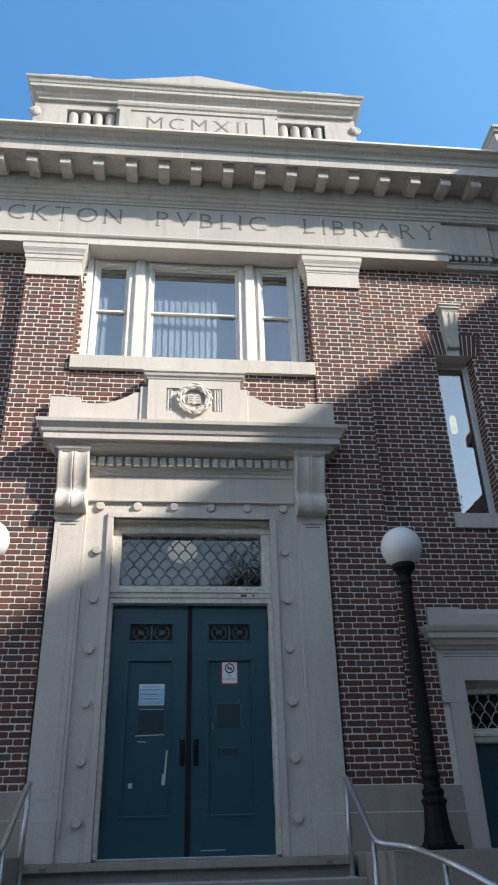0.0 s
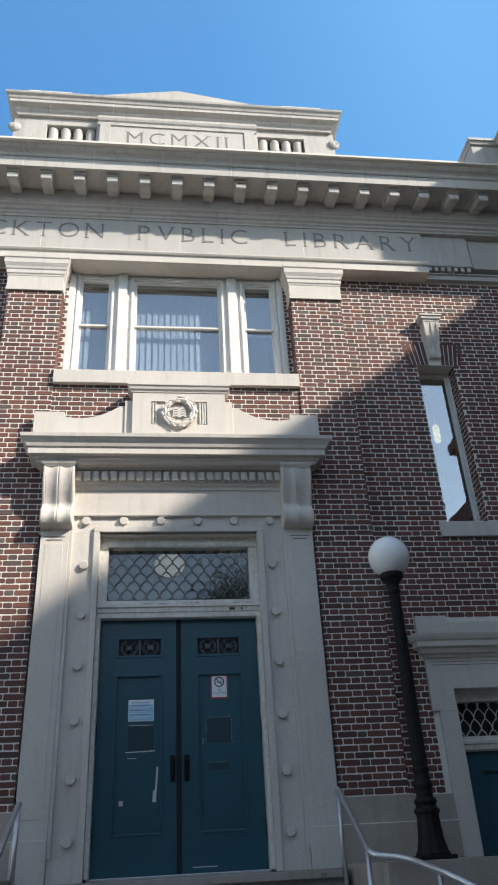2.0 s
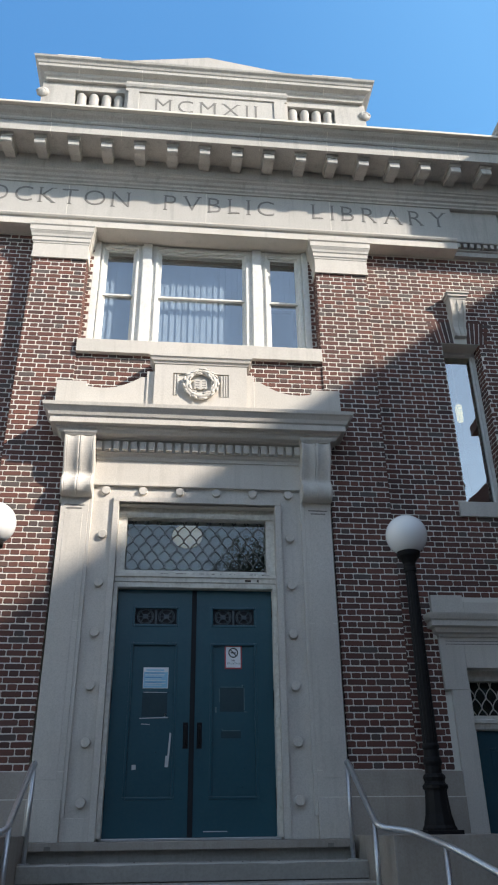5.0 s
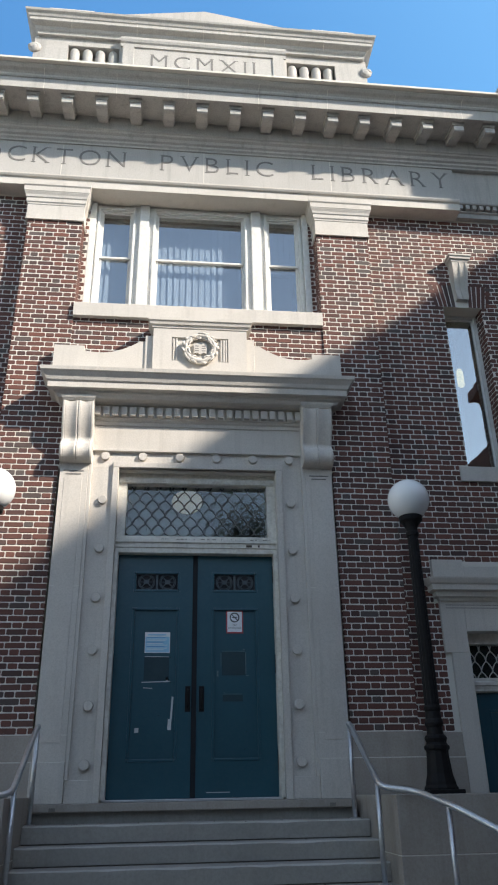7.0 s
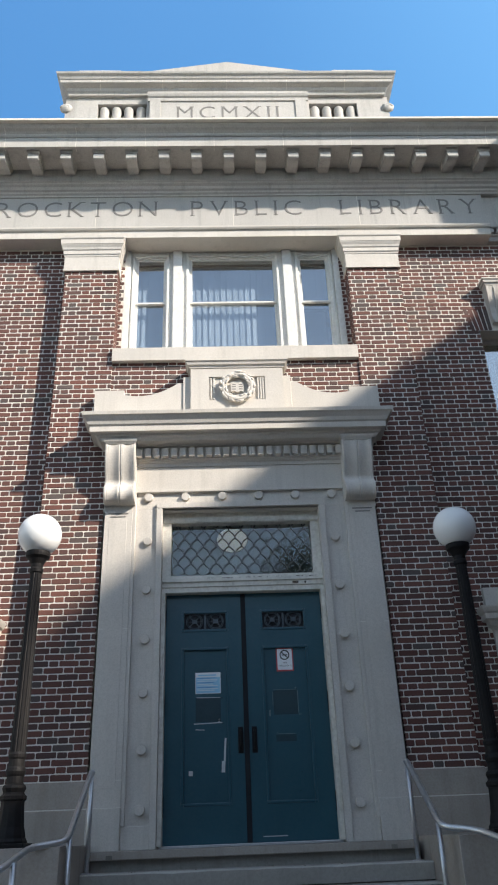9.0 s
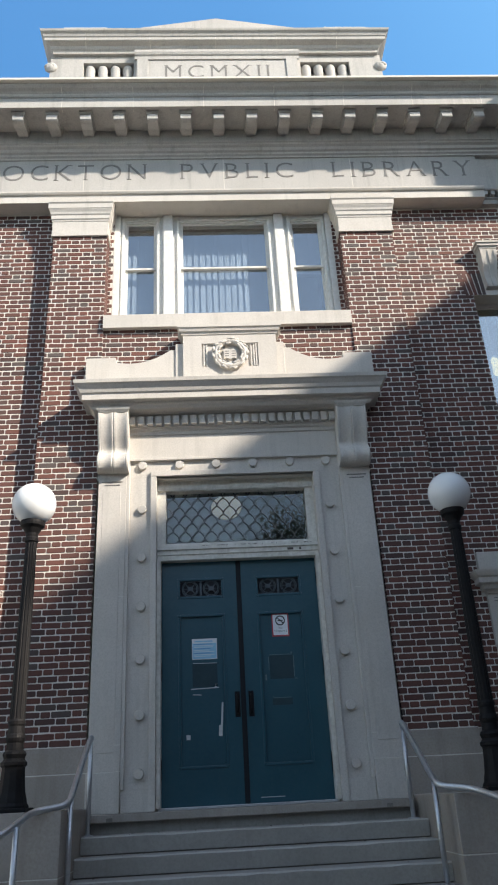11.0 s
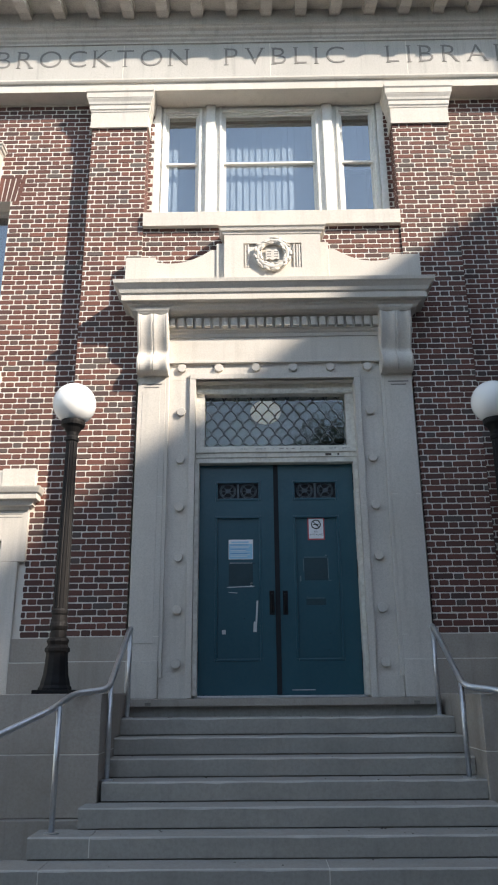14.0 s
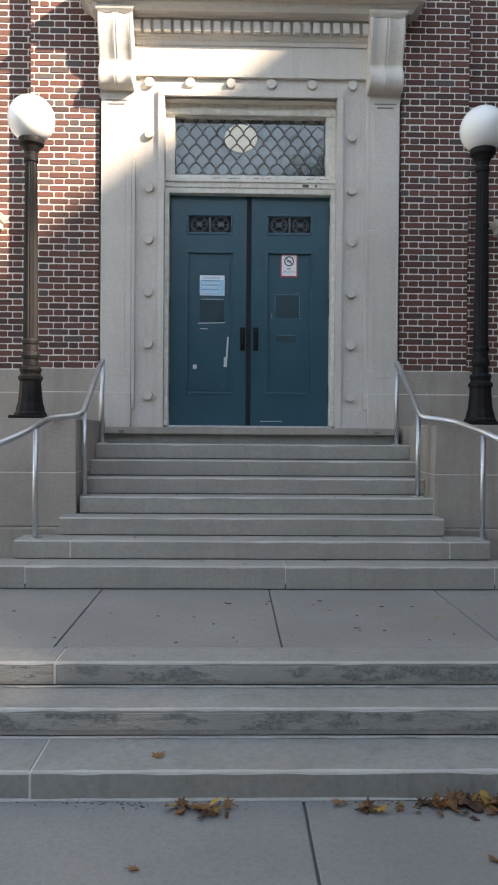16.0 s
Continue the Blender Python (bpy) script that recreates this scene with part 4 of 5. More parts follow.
for a, b, c, d in rects(-0.945, 0.945, 2.602, 3.61, [(-0.845, 0.845, 2.81, 3.465)]):
    box(bm, a, b, 0.12, 0.34, c, d)
part("transom_frame", bm, CREAM, door, "peeling cream painted transom frame")
part("transom_rail", sweep(bmesh.new(), [(0, 2.602), (0.02, 2.602), (0.02, 2.655), (0.035, 2.665), (0.035, 2.71), (0.055, 2.72), (0.055, 2.76), (0.0, 2.775)], [(-0.944, 0.119), (0.944, 0.119)]), CREAM, door)
part("head_lining", sweep(bmesh.new(), [(0, 3.47), (0.02, 3.47), (0.03, 3.50), (0.03, 3.53), (0.0, 3.54)], [(-0.944, 0.119), (0.944, 0.119)]), CREAM, door)
rng = random.Random(8)
chips = bmesh.new()
for k in range(34):
    x = rng.uniform(-0.5, 0.85)
    w = rng.uniform(0.006, 0.045)
    box(chips, x, x + w, 0.0625, 0.07, 2.752 + rng.uniform(0, 0.006), 2.7605)
for x, w in ((0.58, 0.07), (0.72, 0.02)):
    box(chips, x, x + w, 0.08, 0.1, 2.675, 2.70)
part("peeled_paint", chips, BARK, door, "bare wood where the paint has peeled")
pane = part("transom_glass", boxed(-0.85, 0.85, 0.215, 0.221, 2.805, 3.47), GLASS, door, "dark leaded transom glass")
pane.visible_shadow = False


def scale_cames(x0, x1, z0, z1, y, w, h, r, mat, parent):
    """Lead cames in a pattern of overlapping pointed scales."""
    bm = bmesh.new()
    rows = int((z1 - z0) / h) + 2
    cols = int((x1 - x0) / w) + 3
    for j in range(-1, rows):
        for i in range(-1, cols):
            cx = x0 + (i + (0.5 if j % 2 else 0.0)) * w
            zb = z0 + j * h - h * 0.35
            for s in (-1, 1):
                pts = []
                for k in range(8):
                    t = k / 7
                    px = cx + s * w / 2 * (1 - t ** 2.1)
                    pz = zb + h * 1.0 * t
                    if x0 <= px <= x1 and z0 <= pz <= z1:
                        pts.append((px, y, pz))
                if len(pts) > 1:
                    tube(bm, pts, r, 5)
    return part("cames", bm, mat, parent, "curved cames in a pointed scale pattern")


scale_cames(-0.845, 0.845, 2.812, 3.463, 0.212, 0.1535, 0.104, 0.0075, LEAD, door)


def door_leaf(cx, s):
    """A panelled leaf: stiles and rails, a sunk panel, a pierced grille; s: the side of its hinges."""
    x0, x1 = cx - 0.446, cx + 0.446
    # the grille opening and the tall panel
    g0, g1 = sorted((s * 0.185, s * 0.715))
    bm = bmesh.new()
    for a, b, c, d in rects(x0, x1, 0.014, 2.597, [(g0, g1, 2.165, 2.405), (g0, g1, 0.365, 1.985)]):
        box(bm, a, b, DY, DY + 0.05, c, d)
    leaf = part("door_leaf", bm, TEAL, door, "dark teal painted door leaf")
    part("panel", boxed(g0 - 0.01, g1 + 0.01, DY + 0.022, DY + 0.045, 0.36, 1.99), TEAL, leaf)
    for za, zb in ((0.365, 1.985), (2.165, 2.405)):
        bm = bmesh.new()
        w = 0.028
        for a, b, c, d in rects(g0, g1, za, zb, [(g0 + w, g1 - w, za + w, zb - w)]):
            box(bm, a, b, DY - 0.006, DY + 0.024, c, d, 0.006)
        part("panel_moulding", bm, TEAL, leaf)
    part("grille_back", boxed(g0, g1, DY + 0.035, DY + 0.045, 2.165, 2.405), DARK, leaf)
    bm = bmesh.new()
    m = (g0 + g1) / 2
    for c in (m - 0.121, m + 0.121):
        for r in (0.093, 0.078):
            tube(bm, [(c + r * math.cos(2 * math.pi * k / 28), DY + 0.018, 2.285 + r * math.sin(2 * math.pi * k / 28)) for k in range(28)], 0.0055, 6, closed=True)
        for q in (1, -1):
            tube(bm, [(c - 0.066, DY + 0.018, 2.285 - q * 0.066), (c + 0.066, DY + 0.018, 2.285 + q * 0.066)], 0.006, 6)
        tube(bm, [(c - 0.09, DY + 0.02, 2.285), (c + 0.09, DY + 0.02, 2.285)], 0.0035, 5)
        box(bm, c - 0.03, c + 0.03, DY + 0.012, DY + 0.024, 2.26, 2.31, 0.004)
    box(bm, m - 0.012, m + 0.012, DY + 0.01, DY + 0.03, 2.19, 2.38)
    box(bm, m - 0.006, m + 0.006, DY + 0.002, DY + 0.03, 2.19, 2.38)
    for zz in (2.192, 2.378):
        box(bm, g0 + 0.02, g1 - 0.02, DY + 0.01, DY + 0.03, zz - 0.006, zz + 0.006)
    part("grille", bm, GRILLE, leaf, "pierced metal grille of two crossed circles")
    hx = s * 0.075
    bm = bmesh.new()
    tube(bm, arc_round([(hx, DY, 1.09), (hx, DY - 0.05, 1.075), (hx, DY - 0.05, 0.91), (hx, DY, 0.895)], 0.03), 0.011, 8)
    box(bm, hx - 0.028, hx + 0.028, DY - 0.006, DY, 0.86, 1.125, 0.004)
    part("pull_handle", bm, IRON, leaf, "black iron pull handle", smooth=False)
    for z in (0.37, 1.36, 2.38):
        bm = lathe(bmesh.new(), [(0.019, -0.10), (0.019, 0.10)], 10, (s * 0.912, DY - 0.012, z))
        part("hinge", bm, IRON, leaf)
    if s > 0:
        part("kick_mark", boxed(0.13, 0.38, DY - 0.0015, DY, 0.062, 0.070), TAPE, leaf)
    return leaf


leaf_a = door_leaf(-0.457, -1)
leaf_b = door_leaf(0.457, 1)
# near-black strip: the shade of the gap between the leaves, as colour
part("gap_strip", boxed(-0.036, 0.018, DY - 0.010, DY + 0.02, 0.016, 2.595, bevel=0.004), GAP_DARK, door, "dark strip standing for the shaded gap between the leaves")

rng = random.Random(3)


def flat(name, x0, x1, z0, z1, mat, parent, label="", y=DY + 0.020, tilt=0.0):
    bm = boxed(-(x1 - x0) / 2, (x1 - x0) / 2, -0.0008, 0.0008, -(z1 - z0) / 2, (z1 - z0) / 2)
    ob = part(name, bm, mat, parent, label)
    ob.location = ((x0 + x1) / 2, y, (z0 + z1) / 2)
    ob.rotation_euler = (0, tilt, 0)
    return ob


PANEL = DY + 0.0205
for x0, x1, z0, z1, tl in ((-0.285, -0.247, 0.68, 0.79, 0.05), (-0.255, -0.235, 0.79, 1.02, 0.06), (-0.635, -0.592, 0.655, 0.703, 0.0), (-0.56, -0.465, 1.106, 1.114, 0.06), (-0.58, -0.27, 1.170, 1.180, -0.03), (-0.315, -0.295, 1.18, 1.225, 0.15), (-0.55, -0.29, 1.440, 1.446, 0.01)):
    flat("tape_mark", x0, x1, z0, z1, TAPE, leaf_a, "torn strip of white tape", PANEL, tl)
flat("worn_patch", -0.56, -0.285, 1.19, 1.44, TEAL_WORN, leaf_a, "darker patch where a notice hung", PANEL)
flat("worn_patch", 0.30, 0.565, 1.24, 1.495, TEAL_WORN, leaf_b, "darker patch where a plate was removed", PANEL)
for x0, x1, z0, z1 in ((0.30, 0.56, 1.500, 1.506), (0.245, 0.262, 1.23, 1.29), (0.565, 0.573, 1.26, 1.49), (0.288, 0.294, 1.34, 1.48), (0.57, 0.60, 1.235, 1.243), (0.32, 0.52, 1.040, 1.046)):
    flat("tape_mark", x0, x1, z0, z1, TAPE_FAINT, leaf_b, "scratch of tape residue", PANEL)
flat("worn_patch", 0.31, 0.53, 0.965, 1.036, TEAL_WORN, leaf_b, "darker rubbed strip", PANEL)
for k in range(14):
    f = leaf_a if k % 2 else leaf_b
    s = -1 if k % 2 else 1
    x, z = s * rng.uniform(0.20, 0.70), rng.uniform(0.4, 1.6)
    flat("scuff", x, x + rng.uniform(0.004, 0.02), z, z + rng.uniform(0.003, 0.012), TEAL_WORN if k % 5 else TAPE_FAINT, f, "", PANEL, rng.uniform(-0.6, 0.6))

notice = thing("paper_notice", "blue and white printed notice taped to the door", "notice")
NY = DY + 0.018
flat("sheet", -0.562, -0.282, 1.485, 1.712, PAPER, notice, "", NY)
flat("heading_bar", -0.53, -0.33, 1.675, 1.69, INK_PALE, notice, "pale blue heading", NY - 0.002)
flat("blue_band", -0.555, -0.29, 1.492, 1.66, INK_PALE, notice, "pale blue printed field", NY - 0.0015)
for k in range(9):
    flat("text_line", -0.54, -0.31 - rng.uniform(0, 0.06), 1.648 - k * 0.0165, 1.654 - k * 0.0165, PAPER if k % 3 else INK_BLUE, notice, "", NY - 0.004)

sign = thing("no_smoking_sign", "white no smoking sign with thin red border", "sign")
flat("red_border", 0.350, 0.545, 1.700, 1.960, RED, sign, "red border", NY)
flat("white_face", 0.364, 0.531, 1.716, 1.947, PAPER, sign, "", NY - 0.002)
bm = bmesh.new()
tube(bm, [(0.4475 + 0.05 * math.cos(2 * math.pi * k / 28), NY - 0.004, 1.88 + 0.05 * math.sin(2 * math.pi * k / 28)) for k in range(28)], 0.006, 6, closed=True)
tube(bm, [(0.4475 - 0.036, NY - 0.004, 1.88 + 0.036), (0.4475 + 0.036, NY - 0.004, 1.88 - 0.036)], 0.005, 6)
part("forbidding_ring", bm, INK, sign, "dark ring with a slanting bar")
part("cigarette", boxed(0.418, 0.478, NY - 0.006, NY - 0.003, 1.874, 1.884), INK, sign)
writing("NO", 0.428, 0.467, NY - 0.0045, 1.785, 1.803, INK, sign, 0.0006)
writing("SMOKING", 0.376, 0.519, NY - 0.0045, 1.752, 1.770, INK, sign, 0.0006, 0.0, False, 0.9)

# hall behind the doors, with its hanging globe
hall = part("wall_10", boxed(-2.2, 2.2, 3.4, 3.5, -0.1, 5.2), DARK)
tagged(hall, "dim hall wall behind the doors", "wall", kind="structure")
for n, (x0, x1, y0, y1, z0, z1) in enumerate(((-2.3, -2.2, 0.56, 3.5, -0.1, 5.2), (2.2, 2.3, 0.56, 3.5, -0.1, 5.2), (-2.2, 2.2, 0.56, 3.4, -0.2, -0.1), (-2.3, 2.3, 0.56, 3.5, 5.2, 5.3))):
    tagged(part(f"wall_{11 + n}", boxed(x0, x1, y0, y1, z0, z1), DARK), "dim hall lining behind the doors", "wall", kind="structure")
globe = thing("hall_globe_light", "pale frosted globe light hanging in the hall", "pendant light")
bm = bmesh.new()
bmesh.ops.create_uvsphere(bm, u_segments=24, v_segments=14, radius=0.21, matrix=Matrix.Translation((-0.10, 1.25, 3.66)) @ Matrix.Diagonal((1, 1, 0.75, 1)))
part("globe", bm, lit, globe, smooth=True)
part("stem", lathe(bmesh.new(), [(0.012, 3.8), (0.012, 5.21)], 8, (-0.09, 1.25, 0)), IRON, globe)


# ---- upper window ----
WY = 0.30
window = thing("window_1", "white three-part sash window with vertical blinds", "window", kind="structure")
part("stone_sill", prism_x(bmesh.new(), [(0.30, 5.755), (-0.055, 5.755), (-0.055, 5.955), (-0.045, 5.965), (0.30, 6.06)], -1.662, 1.662), STONE, window, "pale limestone sill")
panes = [(-1.435, -1.0), (-0.635, 0.635), (1.0, 1.435)]
bm = bmesh.new()
for a, b, c, d in rects(-1.60, 1.60, 6.03, 7.95, [(l, r, 6.19, 7.83) for l, r in panes]):
    box(bm, a, b, WY, WY + 0.14, c, d)
part("window_frame", bm, WHITE, window)
for l, r in panes:
    for a, b in ((l - 0.055, l - 0.02), (r + 0.02, r + 0.055)):
        part("casing_strip", boxed(a, b, WY - 0.03, WY, 6.06, 7.93, bevel=0.005), WHITE, window)
    part("casing_strip", boxed(l - 0.055, r + 0.055, WY - 0.028, WY, 7.855, 7.90, bevel=0.005), WHITE, window)
    part("sash_sill", boxed(l - 0.06, r + 0.06, WY - 0.05, WY, 6.04, 6.10, bevel=0.008), WHITE, window)
for s in (-1, 1):
    part("mullion_face", boxed(s * 0.818 - 0.068, s * 0.818 + 0.068, WY - 0.06, WY, 6.04, 7.94, bevel=0.01), WHITE, window)
    a, b = sorted((s * 1.51, s * 1.60))
    part("mullion_face", boxed(a, b, WY - 0.06, WY, 6.04, 7.94, bevel=0.01), WHITE, window)
for l, r in panes:
    for z0, z1, dy in ((6.19, 7.03, 0.07), (6.995, 7.83, 0.035)):
        bm = bmesh.new()
        w = 0.03
        for a, b, c, d in rects(l, r, z0, z1, [(l + w, r - w, z0 + w, z1 - w)]):
            box(bm, a, b, WY + dy - 0.015, WY + dy + 0.02, c, d, 0.004)
        sash = part("sash", bm, WHITE, window)
        p = part("pane", boxed(l + w - 0.005, r - w + 0.005, WY + dy, WY + dy + 0.005, z0 + w - 0.005, z1 - w + 0.005), GLASS_UPPER, sash)
        p.visible_shadow = False
    n = max(3, int((r - l) / 0.085))
    blind = thing("vertical_blind", "pale blue-grey vertical fabric blind behind glass", "blind", "vertical blinds")
    rng = random.Random(int(l * 100))
    for k in range(n):
        x = l + (k + 0.5) * (r - l) / n
        zb, zt = 6.2, 7.76
        if l > 0.5:
            zb = 7.0
        bm = bmesh.new()
        box(bm, -0.047, 0.047, -0.001, 0.001, zb, zt)
        sl = part("slat", bm, BLIND, blind)
        sl.location = (x, WY + 0.185, 0)
        sl.rotation_euler = (0, 0, radians(rng.uniform(8, 22)))
    part("head_rail", boxed(l, r, WY + 0.165, WY + 0.205, zt, zt + 0.04), BLIND, blind)
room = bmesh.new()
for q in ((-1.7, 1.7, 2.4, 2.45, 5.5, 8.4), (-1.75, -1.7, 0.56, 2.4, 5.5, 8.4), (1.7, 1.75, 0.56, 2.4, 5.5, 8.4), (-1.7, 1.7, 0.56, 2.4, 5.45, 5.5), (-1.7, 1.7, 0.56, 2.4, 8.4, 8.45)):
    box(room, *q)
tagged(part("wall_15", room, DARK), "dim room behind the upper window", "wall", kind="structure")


# ---- side windows and side doors of the bays ----
def tall_window(number, s):
    x0, x1 = sorted((s * WIN_H[0], s * WIN_H[1]))
    z0, z1 = WIN_H[2], WIN_H[3]
    w = thing(f"window_{number}", "tall narrow sash window under a stone keystone", "window", kind="structure")
    yf = BAY_Y + 0.22
    bm = bmesh.new()
    for a, b, c, d in rects(x0, x1, z0, z1, [(x0 + 0.05, x1 - 0.05, z0 + 0.02, z1 - 0.045)]):
        box(bm, a, b, yf, yf + 0.1, c, d, 0.006)
    part("window_frame", bm, WHITE, w)
    bm = bmesh.new()
    for a, b, c, d in rects(x0 + 0.045, x1 - 0.045, z0 + 0.02, z1 - 0.04, [(x0 + 0.075, x1 - 0.075, z0 + 0.045, z1 - 0.07)]):
        box(bm, a, b, yf + 0.03, yf + 0.07, c, d, 0.004)
    part("sash", bm, WHITE, w)
    p = part("pane", boxed(x0 + 0.07, x1 - 0.07, yf + 0.045, yf + 0.05, z0 + 0.04, z1 - 0.065), GLASS_TALL if s > 0 else GLASS_UPPER, w)
    if s < 0:
        part("roller_blind", boxed(x0 + 0.08, x1 - 0.08, yf + 0.12, yf + 0.13, z0 + 0.05, z1 - 0.12), BLIND, w, "pale drawn roller blind")
    p.visible_shadow = False
    a, b = sorted((s * (AXIS - 0.405), s * (AXIS + 0.405)))
    part("stone_sill", prism_x(bmesh.new(), [(0.6, 3.62), (BAY_Y - 0.045, 3.62), (BAY_Y - 0.045, 3.815), (BAY_Y - 0.035, 3.825), (0.6, 3.87)], a, b), STONE, w, "pale limestone sill")
    # keystone: a tapered fluted scroll
    cx = s * AXIS
    key = bmesh.new()
    cols = []
    for t, dx in enumerate((-1, -0.72, -0.66, -0.12, -0.06, 0.06, 0.12, 0.66, 0.72, 1)):
        sink = (0, 0, 0.018, 0.018, 0, 0, 0.018, 0.018, 0, 0)[t]
        side = [(0.02, 7.04), (-0.155, 7.04), (-0.15, 6.95), (-0.125, 6.80), (-0.09, 6.70), (-0.075, 6.60), (-0.085, 6.53), (-0.09, 6.48), (-0.07, 6.44), (0.02, 6.43)]
        cols.append([key.verts.new((cx + dx * (0.085 + 0.035 * max(0, (z - 6.4) / 0.64)), BAY_Y + y + (sink if 1 < i < 8 else 0), z)) for i, (y, z) in enumerate(side)])
    for a, b in zip(cols, cols[1:]):
        for i in range(10):
            j = (i + 1) % 10
            key.faces.new((a[i], a[j], b[j], b[i]))
    key.faces.new(cols[0][::-1])
    key.faces.new(cols[-1])
    k = part("keystone", key, STONE, w, "carved limestone keystone")
    part("keystone_cap", sweep(bmesh.new(), [(-0.1, 7.041), (0.005, 7.041), (0.01, 7.07), (0.03, 7.08), (0.035, 7.12), (0.05, 7.125), (0.05, 7.15), (-0.1, 7.155)], [(cx - 0.122, BAY_Y), (cx - 0.122, BAY_Y - 0.155), (cx + 0.122, BAY_Y - 0.155), (cx + 0.122, BAY_Y)]), STONE, k)
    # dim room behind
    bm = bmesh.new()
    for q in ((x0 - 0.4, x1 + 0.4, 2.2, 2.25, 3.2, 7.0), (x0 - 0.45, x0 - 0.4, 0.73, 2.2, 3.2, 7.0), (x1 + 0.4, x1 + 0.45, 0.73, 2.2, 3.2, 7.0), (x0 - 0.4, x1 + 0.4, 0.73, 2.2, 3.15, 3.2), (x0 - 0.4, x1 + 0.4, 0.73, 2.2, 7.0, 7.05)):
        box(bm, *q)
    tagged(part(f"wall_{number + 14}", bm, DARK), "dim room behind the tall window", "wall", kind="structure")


tall_window(2, -1)
tall_window(3, 1)
lantern = thing("hanging_lantern", "small lit lantern hanging inside the tall window", "lantern")
part("lamp_glass", lathe(bmesh.new(), [(0.035, 5.14), (0.05, 5.16), (0.052, 5.40), (0.03, 5.43)], 10, (3.93, 0.95, 0.32)), glow, lantern, "warm lit lamp glass")
part("lamp_cap", lathe(bmesh.new(), [(0.045, 5.43), (0.02, 5.46), (0.004, 5.48), (0.004, 6.7)], 10, (3.93, 0.95, 0.32)), STEEL, lantern)


def side_entry(number, s):
    d = thing(f"door_{number}", "teal side door in a limestone surround with entablature", "side door", kind="structure")
    cx = s * AXIS
    y = BAY_Y

    def bx(a, b, *rest, **k):
        p, q = sorted((cx + a, cx + b))
        return boxed(p, q, *rest, **k)

    path = [(cx - 0.90, y + 0.1), (cx - 0.90, y - 0.06), (cx + 0.90, y - 0.06), (cx + 0.90, y + 0.1)]
    for q in (-1, 1):
        part("jamb", bx(q * 0.62, q * 0.83, y - 0.05, y + 0.3, -1.29, 1.475, bevel=0.006), STONE, d)
        part("ear", bx(q * 0.62, q * 0.91, y - 0.05, y + 0.3, 1.476, 2.07, bevel=0.006), STONE, d)
        part("end_block", bx(q * 0.56, q * 0.955, y - 0.06, y + 0.05, 2.325, 2.575, bevel=0.008), STONE, d)
    part("lintel", bx(-0.62, 0.62, y - 0.05, y + 0.3, 1.72, 2.07), STONE, d)
    for zz in (1.985, 2.02):
        # lintel groove as a dark strip, shade in the colour
        part("groove", bx(-0.84, 0.84, y - 0.0515, y, zz, zz + 0.008), STONE_CUT_SHADE, d)
    part("cornice", sweep(bmesh.new(), [(-0.1, 2.071), (0.01, 2.071), (0.02, 2.10), (0.06, 2.115), (0.07, 2.165), (0.12, 2.18), (0.12, 2.24), (0.14, 2.255), (0.16, 2.30), (0.165, 2.32), (-0.1, 2.33)], path), STONE, d)
    part("blocking", bx(-0.56, 0.56, y - 0.05, y + 0.05, 2.325, 2.50, bevel=0.008), STONE, d)
    bm = bmesh.new()
    for a, b, c, e in rects(cx - 0.62, cx + 0.62, -1.28, 1.72, [(cx - 0.55, cx + 0.55, 1.215, 1.60), (cx - 0.55, cx + 0.55, -1.28, 1.055)]):
        box(bm, a, b, y + 0.12, y + 0.25, c, e)
    part("door_frame", bm, CREAM, d, "cream painted door frame")
    part("transom_rail", sweep(bmesh.new(), [(0, 1.065), (0.02, 1.07), (0.025, 1.12), (0.045, 1.13), (0.045, 1.16), (0.0, 1.18)], [(cx - 0.62, y + 0.119), (cx + 0.62, y + 0.119)]), CREAM, d)
    g = part("transom_glass", bx(-0.56, 0.56, y + 0.19, y + 0.195, 1.21, 1.61), GLASS, d, "dark transom glass")
    g.visible_shadow = False
    part("transom_back", bx(-0.62, 0.62, y + 0.255, y + 0.4, 1.10, 1.72), DARK, d)
    scale_cames(cx - 0.55, cx + 0.55, 1.217, 1.598, y + 0.186, 0.135, 0.118, 0.007, PALE_CAME, d)
    bm = bmesh.new()
    for a, b, c, e in rects(cx - 0.545, cx + 0.545, -1.275, 1.05, [(cx - 0.40, cx + 0.40, 0.15, 0.87), (cx - 0.40, cx + 0.40, -1.05, -0.05)]):
        box(bm, a, b, y + 0.16, y + 0.21, c, e)
    leaf = part("door_leaf", bm, TEAL, d, "dark teal painted door leaf")
    for za, zb in ((0.15, 0.87), (-1.05, -0.05)):
        part("panel", bx(-0.42, 0.42, y + 0.185, y + 0.205, za - 0.02, zb + 0.02), TEAL, leaf)
        bm = bmesh.new()
        for a, b, c, e in rects(cx - 0.40, cx + 0.40, za, zb, [(cx - 0.37, cx + 0.37, za + 0.03, zb - 0.03)]):
            box(bm, a, b, y + 0.152, y + 0.187, c, e, 0.006)
        part("panel_moulding", bm, TEAL, leaf)
    bm = bmesh.new()
    lathe(bm, [(0.012, 0), (0.012, 0.04), (0.028, 0.05), (0.026, 0.075), (0.01, 0.085)], 12)
    bm.transform(Matrix.Translation((cx - s * 0.47, y + 0.16, -0.25)) @ Matrix.Rotation(radians(90), 4, "X"))
    part("knob", bm, STEEL, leaf, "round metal door knob", smooth=True)


side_entry(2, -1)
side_entry(3, 1)


